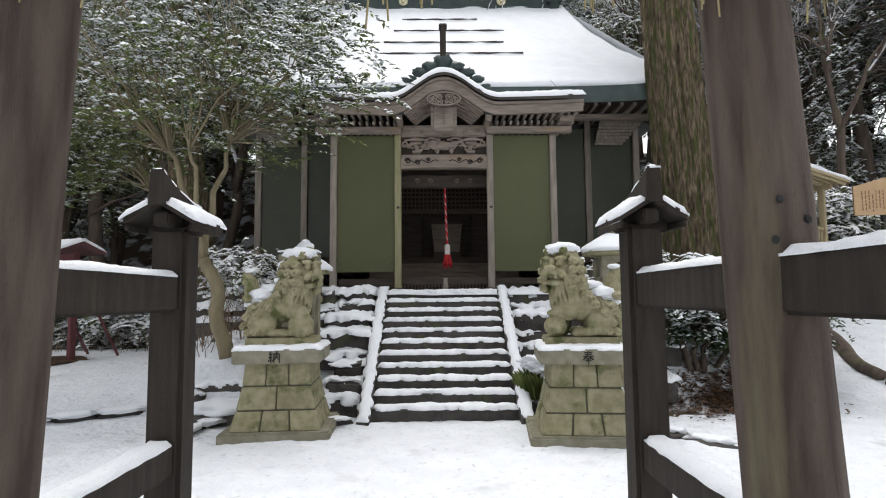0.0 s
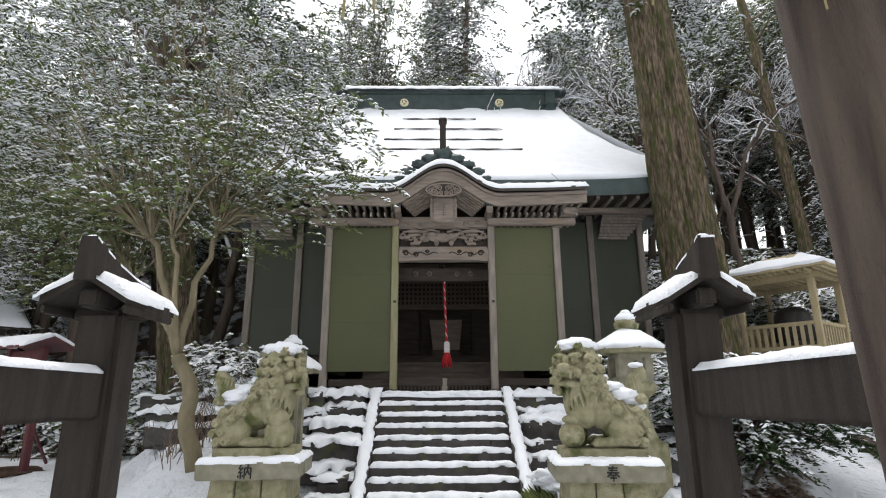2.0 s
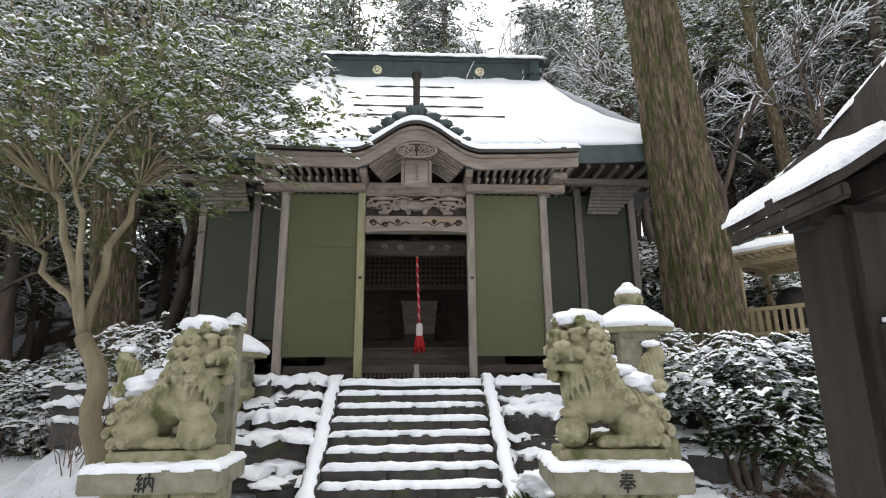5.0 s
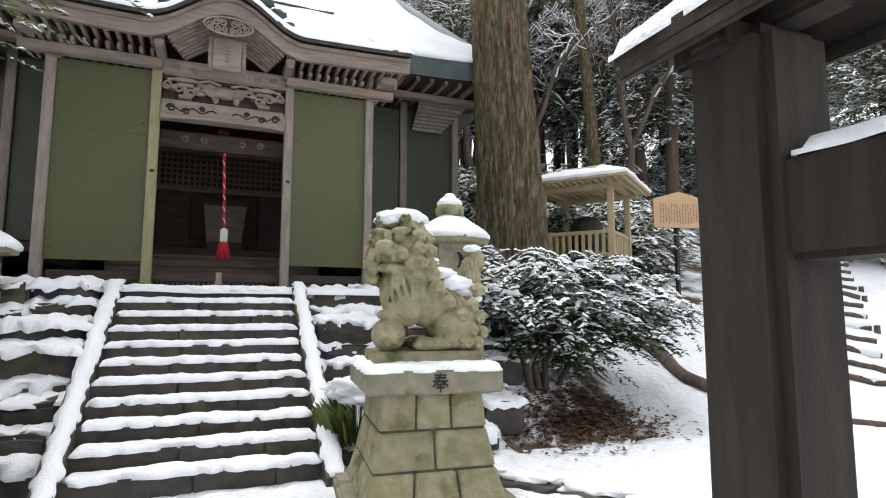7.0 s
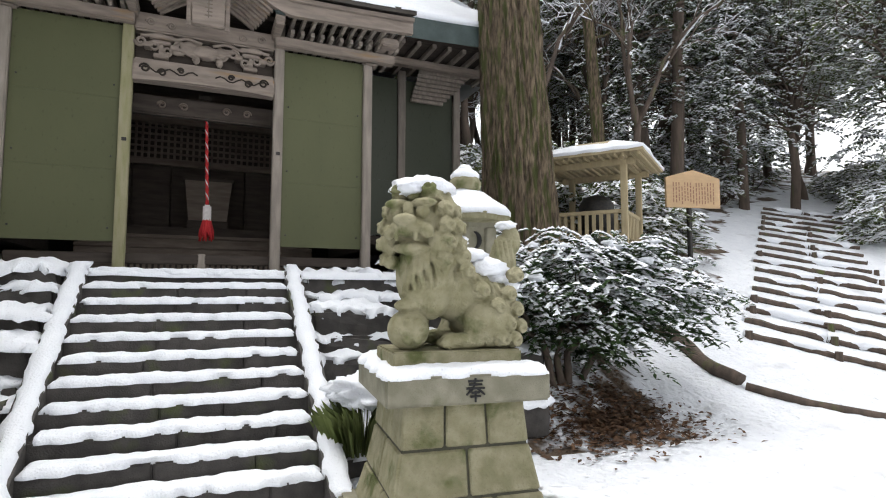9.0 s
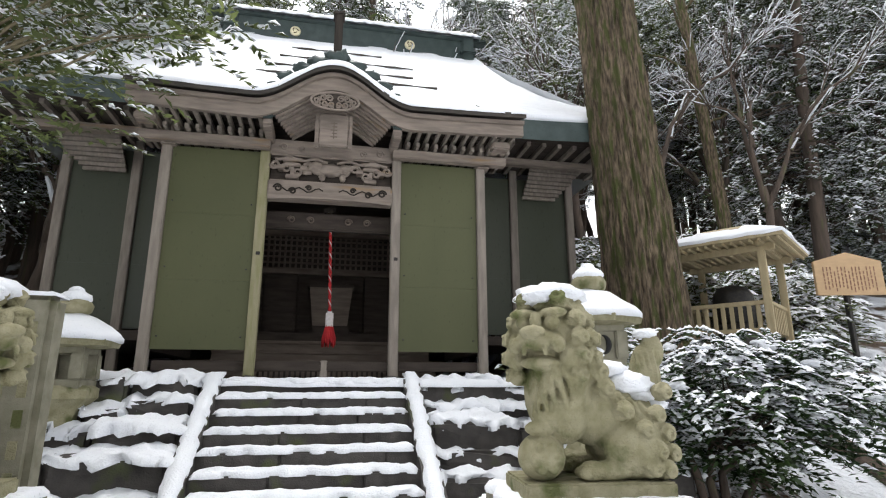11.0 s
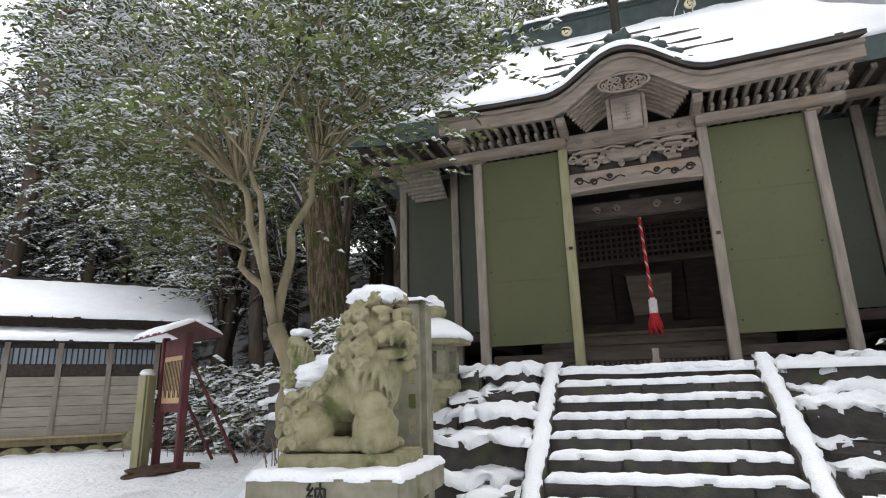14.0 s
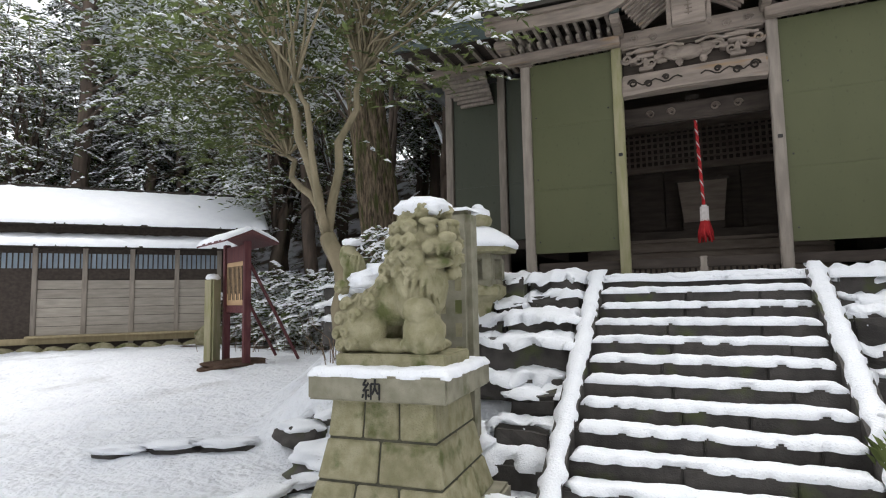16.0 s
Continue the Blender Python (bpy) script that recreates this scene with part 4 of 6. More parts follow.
def build_lion(at, turn, s, ball, name_label, head_turn=-38):
    """s = -1: the head towards -x; the head turns to the front."""
    bm = bmesh.new()
    B = lambda x, y, z, r, sc=(1, 1, 1), amp=0.06: blob(bm, (s * -x, y, z), r, sc, amp, 3, x * 5 + z, 3)
    # trunk and limbs
    B(0.22, 0.0, 0.22, 0.20, (1.0, 1.0, 1.05))
    B(0.06, 0.0, 0.34, 0.19, (1.15, 0.95, 1.0))
    B(-0.12, -0.02, 0.42, 0.19, (0.95, 0.95, 1.35))
    B(-0.13, -0.10, 0.34, 0.13, (1.0, 0.8, 1.3))
    for y in (-0.13, 0.13):
        B(0.20, y, 0.16, 0.14, (1.05, 0.7, 1.1))
        B(0.06, y * 1.1, 0.05, 0.06, (2.2, 1.0, 0.8))
        B(-0.02, y * 1.15, 0.05, 0.055, (1.2, 1.0, 0.9))
        for k in range(3):
            B(-0.06, y * 1.1 + (k - 1) * 0.035, 0.04, 0.028, (1.2, 0.9, 1.0))
    B(-0.14, 0.11, 0.18, 0.07, (0.95, 0.95, 2.4))
    B(-0.18, 0.11, 0.04, 0.065, (1.5, 1.0, 0.7))
    if ball:
        B(-0.25, -0.10, 0.115, 0.115, (1, 1, 1), 0.01)
        for k in range(6):
            a = k * 1.047
            B(-0.25 - 0.06 * math.cos(a), -0.2, 0.115 + 0.06 * math.sin(a), 0.022, (1, 0.7, 1), 0)
        B(-0.16, -0.13, 0.30, 0.075, (1.7, 0.85, 0.75))
        B(-0.26, -0.13, 0.25, 0.055, (1.4, 1.0, 0.7))
    else:
        B(-0.20, -0.15, 0.13, 0.12, (1.1, 0.9, 1.25), 0.15)
        B(-0.19, -0.20, 0.27, 0.09, (1.15, 0.9, 0.9), 0.15)
        for k in range(7):
            B(-0.19 + 0.075 * math.cos(k * 0.9), -0.2, 0.24 + 0.05 * math.sin(k * 0.9), 0.024, (1, 1, 1), 0)
        B(-0.15, -0.08, 0.30, 0.085, (1, 1, 1.5))
        B(-0.27, -0.13, 0.06, 0.05, (1.2, 1.2, 1.0))
        B(-0.11, -0.16, 0.06, 0.05, (1.2, 1.2, 1.0))
    # head turned part way to the front
    hc, ha = Vector((-0.15, -0.03, 0.0)), radians(head_turn)
    hm = Matrix.Translation(hc) @ Matrix.Rotation(ha, 4, "Z") @ Matrix.Translation(-hc)

    def Hd(x, y, z, r, sc=(1, 1, 1), amp=0.03):
        q = hm @ Vector((x, y, z))
        n0 = len(bm.verts)
        blob(bm, (0, 0, 0), r, sc, amp, 3, x * 5 + z, 3)
        bm.verts.ensure_lookup_table()
        for v in bm.verts[n0:]:
            w = Matrix.Rotation(ha, 3, "Z") @ v.co + q
            v.co = Vector((s * -w.x, w.y, w.z))

    Hd(-0.15, -0.06, 0.70, 0.165, (1.0, 1.0, 1.0))
    Hd(-0.15, -0.20, 0.675, 0.10, (1.3, 0.85, 0.55))
    Hd(-0.15, -0.19, 0.565, 0.085, (1.25, 0.85, 0.42))
    Hd(-0.15, -0.285, 0.715, 0.045, (1.5, 0.8, 0.75))
    Hd(-0.15, -0.24, 0.775, 0.03, (1.0, 1.0, 1.6))
    for m in (-1, 1):
        Hd(-0.15 + m * 0.075, -0.215, 0.765, 0.036, (1.1, 0.9, 0.95))
        Hd(-0.15 + m * 0.08, -0.21, 0.815, 0.045, (1.6, 0.9, 0.6))
        Hd(-0.15 + m * 0.11, -0.235, 0.655, 0.035, (1, 1, 1.2))
        Hd(-0.15 + m * 0.055, -0.265, 0.625, 0.014, (1, 1, 2.0))
        Hd(-0.15 + m * 0.135, -0.16, 0.60, 0.05, (0.9, 1.0, 1.3))
        Hd(-0.15 + m * 0.165, -0.07, 0.80, 0.05, (0.7, 1.0, 1.5))
    # curls of the mane, each a raised coil
    curls = []
    for rad, z0, n, sh in ((0.11, 0.85, 8, 0.0), (0.165, 0.775, 10, 0.2), (0.19, 0.685, 11, 0.0), (0.195, 0.59, 11, 0.2), (0.175, 0.50, 9, 0.0)):
        for k in range(n):
            a = math.pi * -0.16 + math.pi * 1.32 * (k + sh * 0.5) / (n - 1)
            q = hm @ Vector((-0.15 + rad * math.cos(a), -0.05 + rad * math.sin(a) * 0.95, z0))
            curls.append((q, (q - (hm @ Vector((-0.15, -0.05, z0 - 0.05)))).normalized()))
    for x in (-0.24, -0.15, -0.06):
        curls.append((hm @ Vector((x, -0.15, 0.875)), (hm.to_3x3() @ Vector((0, -0.75, 0.65)))))
    for x, y, z in ((0.30, -0.155, 0.31), (0.355, -0.13, 0.22), (0.39, -0.10, 0.12), (0.29, -0.17, 0.14), (0.36, 0.1, 0.3), (0.05, -0.16, 0.44), (0.03, -0.15, 0.52), (0.22, -0.19, 0.24), (0.25, -0.18, 0.06), (0.33, -0.16, 0.05), (0.13, -0.18, 0.33), (0.36, -0.12, 0.42)):
        curls.append((Vector((x, y, z)), Vector((0.3, -1, 0.1)).normalized()))
    for p, o in curls:
        n0 = len(bm.verts)
        blob(bm, (p.x, p.y, p.z), 0.047, (1, 1, 1), 0.0, 3, 0, 2)
        side = o.cross(Vector((0, 0, 1)))
        side = side.normalized() if side.length > 0.1 else Vector((1, 0, 0))
        up = side.cross(o)
        pts = []
        for j in range(15):
            a, rr = j * 0.66, 0.047 * (1 - j / 17)
            pts.append(p + o * (0.030 + 0.030 * j / 15) + (side * math.cos(a) + up * math.sin(a)) * rr)
        tube(bm, pts, [0.0145] * 15, 6)
        bm.verts.ensure_lookup_table()
        for v in bm.verts[n0:]:
            v.co.x *= -s
    # beard locks down the chest and neck
    for k in range(13):
        a = -2.6 + k * 0.2
        x0, y0 = -0.13 + 0.165 * math.cos(a), -0.03 + 0.155 * math.sin(a)
        pts = [(s * -(x0 + 0.02 * math.sin(j * 0.9 + k)), y0 - 0.012 - 0.018 * math.sin(j * 0.7), 0.58 - 0.056 * j) for j in range(6)]
        tube(bm, pts, [0.019, 0.021, 0.019, 0.016, 0.012, 0.006], 6)
    for k in range(5):
        pts = [(s * -(0.02 + 0.05 * k + 0.03 * j), -0.17 - 0.004 * j, 0.46 - 0.02 * k - 0.05 * j + 0.01 * math.sin(j * 2)) for j in range(4)]
        tube(bm, pts, [0.014, 0.014, 0.011, 0.005], 6)
    # flame tail
    B(0.35, 0.0, 0.50, 0.105, (0.8, 0.55, 1.7), 0.05)
    B(0.40, 0.0, 0.64, 0.07, (0.9, 0.6, 1.4), 0.05)
    B(0.30, 0.0, 0.40, 0.08, (1, 0.8, 1.2))
    for k in range(4):
        pts = [(s * -(0.29 + 0.03 * k + 0.012 * math.sin(j)), -0.05, 0.40 + 0.06 * j) for j in range(5)]
        tube(bm, pts, [0.011] * 5, 5)
    M = pose(at[0], at[1], 1.015, 0, 0, turn) @ Matrix.Diagonal((1.03, 1.05, 1.0, 1))
    bmesh.ops.transform(bm, matrix=M, verts=bm.verts[:])
    ob = part("lion_statue", bm, STONE, None, "", True)
    rm = ob.modifiers.new("fuse", "REMESH")
    rm.mode, rm.voxel_size, rm.use_smooth_shade = "VOXEL", 0.0065, True
    tagged(ob, name_label, "statue", "guardian lions")
    bm = bmesh.new()
    for x, y, z, r, sc in ((-0.16, -0.05, 0.92, 0.18, (1.0, 0.9, 0.42)), (-0.24, -0.12, 0.90, 0.08, (1, 1, 0.5)), (0.0, -0.02, 0.80, 0.09, (0.8, 1.2, 0.5)), (0.12, 0, 0.535, 0.11, (1.2, 1.1, 0.5)), (0.22, 0.0, 0.46, 0.13, (1.2, 1.3, 0.6)), (0.28, -0.02, 0.41, 0.10, (1.1, 1.2, 0.5)), (0.37, 0, 0.735, 0.05, (1.3, 1.2, 0.55)), (0.04, -0.08, 0.62, 0.06, (1, 1, 0.6)), (-0.3, -0.1, 0.79, 0.04, (1, 1, 0.6)), (0.36, -0.09, 0.36, 0.05, (1, 1, 0.6))):
        blob(bm, (s * -x, y, z), r, sc, 0.35, 4, x * 9, 3)
    bmesh.ops.transform(bm, matrix=M, verts=bm.verts[:])
    tagged(part("snow_cap", bm, SNOW, None, "", True), "fresh snow lying on a lion statue's head and back", "snow", "snow on lions", "stuff")


build_lion(PR, -6, -1, True, "mossy stone guardian lion with a paw on a ball")
build_lion(PL, 4, 1, False, "mossy stone guardian lion with a cub at its paw", -58)


def build_lantern(at, z, s, moon, base_z):
    o = thing("stone_lantern", "grey stone lantern with a snow-laden roof", "stone lantern", "stone lanterns", (at[0], at[1], z))
    o.scale = (s, s, s)
    bm = bmesh.new()
    lathe(bm, [(0.27, base_z), (0.27, 0.02), (0.26, 0.10), (0.19, 0.13)], sides=6)
    part("base", bm, STONE, o, "mossy base")
    bm = bmesh.new()
    lathe(bm, [(0.20, 0.12), (0.165, 0.2), (0.13, 0.34), (0.125, 0.42), (0.15, 0.5)], sides=6)
    part("pedestal", bm, STONE, o)
    bm = bmesh.new()
    lathe(bm, [(0.15, 0.48), (0.215, 0.54), (0.215, 0.60), (0.18, 0.62)], sides=6)
    part("platform", bm, STONE, o)
    fire = part("fire_box", boxes((-0.15, 0.15, -0.15, 0.15, 0.60, 0.66), bevel=0.008), GRANITE, o, "fire box with openings")
    for x in (-0.12, 0.12):
        for y in (-0.12, 0.12):
            part("corner_post", boxes((x - 0.04, x + 0.04, y - 0.04, y + 0.04, 0.655, 0.825), bevel=0.008), GRANITE, fire)
    part("top_slab", boxes((-0.15, 0.15, -0.15, 0.15, 0.82, 0.87), bevel=0.008), GRANITE, fire)
    part("back_panel", boxes((-0.08, 0.08, 0.10, 0.145, 0.655, 0.825), bevel=0.004), GRANITE, fire)
    if moon:
        part("front_panel", boxes((-0.085, 0.085, -0.135, -0.10, 0.655, 0.825), bevel=0.004), GRANITE, fire)
    if moon:
        bm = bmesh.new()
        pts = [(0.04 * math.sin(a), -0.139, 0.74 + 0.055 * math.cos(a)) for a in [k * math.pi / 10 for k in range(11)]]
        tube(bm, pts, [0.003 + 0.014 * math.sin(k * math.pi / 10) for k in range(11)], 6)
        part("crescent_opening", bm, INK, fire)
    bm = bmesh.new()
    lathe(bm, [(0.16, 0.855), (0.30, 0.87), (0.315, 0.91), (0.22, 0.97), (0.12, 1.03), (0.07, 1.07)], sides=6)
    part("roof", bm, STONE, o, "wide stone roof")
    bm = bmesh.new()
    lathe(bm, [(0.31, 0.905), (0.318, 0.93), (0.30, 0.955), (0.23, 1.005), (0.14, 1.06), (0.08, 1.085)], 28)
    for v in bm.verts:
        v.co += noise.noise_vector(v.co * 9 + Vector((at[0], 0, 0))) * 0.022
    part("snow", bm, SNOW, o, "", True)
    bm = bmesh.new()
    lathe(bm, [(0.07, 1.04), (0.06, 1.07), (0.105, 1.10), (0.115, 1.14), (0.09, 1.18), (0.03, 1.22), (0.005, 1.25)], 20)
    part("finial", bm, STONE, o, "", True)
    bm = bmesh.new()
    blob(bm, (0, 0, 1.185), 0.098, (1, 1, 0.62), 0.15, 3, 2)
    blob(bm, (0, 0, 1.235), 0.05, (1, 1, 0.8), 0.1, 3, 5)
    part("snow", bm, SNOW, o, "", True)


build_lantern((2.2, 8.17), 0.80, 1.36, True, -0.6)
build_lantern((-2.2, 9.1), 0.68, 1.3, False, -0.3)


def build_tablet():
    t = thing("stone_tablet", "upright pale stone tablet capped with snow", "stone tablet")
    bm = boxes((-2.16, -1.66, 7.45, 7.65, 0.2, 2.02), bevel=0.04)
    part("slab", bm, GRANITE, t)
    bm = bmesh.new()
    for i in range(3):
        for k in range(6):
            z = 1.85 - k * 0.17
            box(bm, -2.04 + i * 0.13, -1.99 + i * 0.13, 7.444, 7.451, z - 0.1, z)
    part("inscription", bm, STONE, t, "worn illegible carved strokes")["kind"] = "stuff"
    bm = bmesh.new()
    snow_sheet(bm, -2.16, -1.66, 7.45, 7.65, lambda x, y: 2.015, 0.025, 0.03, 2, 0.01)
    part("snow", bm, SNOW, t, "", True)


build_tablet()

# ---- timber shed ----


def build_shed():
    d = Vector((0.66, 0.75, 0)).normalized()
    M = Matrix.Translation((-12.8, 10.85, 0.3)) @ Matrix.Rotation(math.atan2(d.y, d.x), 4, "Z")
    s = thing("timber_shed", "long plank-walled shed with snowy tiered roofs", "shed")

    def put(name, bm, ma, label="", smooth=False, parent=None):
        bmesh.ops.transform(bm, matrix=M, verts=bm.verts[:])
        return part(name, bm, ma, parent or s, label, smooth)

    for i in range(-5, 6):
        x = i * 0.9
        if x < 4.4:
            put("post", boxes((x - 0.05, x + 0.05, -0.05, 0.05, 0.1, 2.3)), WOOD)
        if i < 4:
            if i >= 0:
                for k in range(6):
                    z = 0.42 + k * 0.195
                    put("plank", boxes((x + 0.05, x + 0.85, -0.015, 0.02, z + 0.004, z + 0.19), bevel=0.004), GREYPL)
            else:
                put("door", boxes((x + 0.05, x + 0.85, -0.01, 0.03, 0.35, 1.6)), INNER, "dark brown board door")
            for r0, r1 in ((1.60, 1.84), (2.16, 2.26)):
                put("window_rail", boxes((x + 0.05, x + 0.85, -0.02, 0.03, r0, r1)), INNER)
            put("glazing", boxes((x + 0.05, x + 0.85, 0.01, 0.02, 1.84, 2.16), bevel=0), GLASSB, "pale window strip")
            for k in range(8):
                put("window_bar", boxes((x + 0.09 + k * 0.1, x + 0.115 + k * 0.1, -0.01, 0.008, 1.84, 2.16), bevel=0.003), INNER)
    put("bench_rail", boxes((-0.1, 4.2, -0.22, -0.02, 0.38, 0.43), (-4.5, 4.2, -0.06, 0.0, 0.25, 0.38)), PINEB)
    # body filled in with the same shade-darkened wood as the hall interior
    put("body", boxes((-4.6, 4.1, 0.04, 3.2, 0.1, 2.9)), INNER, "inner wall darkened in colour for shade")
    # roofs
    for nm, y0, y1, z0, z1, x1 in (("lower_roof", -0.65, 0.35, 2.22, 2.55, 4.45), ("upper_roof", -0.35, 1.7, 2.72, 3.75, 4.7)):
        bm = bmesh.new()
        q = [(-5.4, y0, z0), (x1, y0, z0), (x1, y1, z1), (-5.4, y1, z1)]
        lo, hi = [bm.verts.new(p) for p in q], [bm.verts.new((p[0], p[1], p[2] + 0.07)) for p in q]
        bm.faces.new(hi)
        bm.faces.new(lo[::-1])
        for k in range(4):
            bm.faces.new((lo[k], lo[(k + 1) % 4], hi[(k + 1) % 4], hi[k]))
        put(nm, bm, DARKW, "dark roof edge")
        bm = bmesh.new()
        k = (z1 - z0) / (y1 - y0)
        snow_sheet(bm, -5.4, x1 - 0.02, y0 - 0.01, y1, lambda x, y: z0 + 0.07 + k * (y - y0), 0.09, 0.09, y0, 0.03)
        put("snow", bm, SNOW, "", True)
    bm = bmesh.new()
    q = [(-5.4, 1.7, 3.75), (4.7, 1.7, 3.75), (4.7, 3.7, 2.7), (-5.4, 3.7, 2.7)]
    bm.faces.new([bm.verts.new(p) for p in q])
    put("rear_roof", bm, DARKW)
    put("ridge_cap", boxes((-5.4, 4.72, 1.62, 1.8, 3.78, 3.92)), DARKW)
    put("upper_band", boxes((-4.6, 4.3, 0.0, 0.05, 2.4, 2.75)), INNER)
    # foundation stones
    rnd = random.Random(9)
    g = thing("foundation_stones", "row of rounded foundation stones dusted with snow", "stones", kind="stuff")
    bm = bmesh.new()
    bs = bmesh.new()
    for i in range(20):
        x = -4.4 + i * 0.44
        blob(bm, (x, -0.25 + rnd.uniform(-0.1, 0.1), 0.06), 0.2, (1.25, 0.9, 0.75 + 0.3 * rnd.random()), 0.25, 2, i, 2)
        if i % 3:
            blob(bs, (x, -0.5 + rnd.uniform(-0.1, 0.1), 0.05), 0.2, (1.3, 0.8, 0.5), 0.25, 2, i, 2)
    for b, ma, l in ((bm, STONE, ""), (bs, SNOW, "")):
        bmesh.ops.transform(b, matrix=M, verts=b.verts[:])
        part("stone" if ma is STONE else "snow", b, ma, g, l, True)
    bl = thing("boulder", "rounded mossy boulder beside the shed", "boulder")
    bm = bmesh.new()
    blob(bm, (3.45, -0.55, 0.28), 0.36, (1, 0.9, 0.9), 0.2, 2, 4)
    bmesh.ops.transform(bm, matrix=M, verts=bm.verts[:])
    part("rock", bm, STONE, bl, "", True)


build_shed()


def build_noticeboard():
    M = pose(-6.75, 10.35, land(-6.75, 10.35), 0, 0, -25)
    b = thing("notice_board", "maroon wooden notice board with a small snowy roof", "notice board")

    def put(name, bm, ma, label="", smooth=False):
        bmesh.ops.transform(bm, matrix=M, verts=bm.verts[:])
        return part(name, bm, ma, b, label, smooth)

    for x in (-0.42, 0.42):
        put("post", boxes((x - 0.05, x + 0.05, -0.05, 0.05, -0.1, 1.85)), MAROON)
        bm = bmesh.new()
        tube(bm, [(x, 0.05, 1.5), (x, 0.85, 0.0)], [0.025, 0.025], 6)
        put("brace", bm, MAROON, "slanting brace")
    for r0, r1 in ((0.75, 0.87), (1.55, 1.8)):
        put("rail", boxes((-0.37, 0.37, -0.03, 0.03, r0, r1)), MAROON)
    put("board", boxes((-0.37, 0.37, -0.02, 0.02, 0.87, 1.55)), SIGNW, "tan board of writing")
    bm = bmesh.new()
    for i in range(12):
        box(bm, -0.32 + i * 0.055, -0.30 + i * 0.055, -0.026, -0.02, 0.95 + 0.1 * (i % 3 == 0), 1.48)
    put("writing", bm, DARKW, "columns of small writing")["kind"] = "stuff"
    for m in (-1, 1):
        bm = bmesh.new()
        y0, y1 = sorted((0, m * 0.42))
        q = [(-0.62, 0, 1.98), (0.62, 0, 1.98), (0.62, m * 0.42, 1.80), (-0.62, m * 0.42, 1.80)]
        lo, hi = [bm.verts.new(p) for p in q], [bm.verts.new((p[0], p[1], p[2] + 0.04)) for p in q]
        bm.faces.new(hi)
        bm.faces.new(lo)
        for k in range(4):
            bm.faces.new((lo[k], lo[(k + 1) % 4], hi[(k + 1) % 4], hi[k]))
        bmesh.ops.recalc_face_normals(bm, faces=bm.faces[:])
        put("roof", bm, MAROON)
        bm = bmesh.new()
        snow_sheet(bm, -0.63, 0.63, y0, y1, lambda x, y: 2.02 - 0.43 * abs(y), 0.055, 0.04, m, 0.02)
        put("snow", bm, SNOW, "", True)
    p = thing("stone_post", "old mossy wooden marker post topped with snow", "post")
    bm = boxes((-7.35, -7.15, 10.25, 10.45, 0.1, 1.75), bevel=0.03)
    part("shaft", bm, MOSSY, p)
    bm = bmesh.new()
    blob(bm, (-7.25, 10.35, 1.75), 0.11, (1, 1, 0.6), 0.2)
    part("snow", bm, SNOW, p, "", True)
    so = thing("bare_soil", "patch of bare brown soil under the notice board", "soil", kind="stuff")
    bm = bmesh.new()
    blob(bm, (-6.75, 10.3, land(-6.75, 10.3) - 0.03), 0.55, (1, 1, 0.16), 0.4, 2, 3, 4)
    part("soil", bm, SOIL, so, "", True)


build_noticeboard()


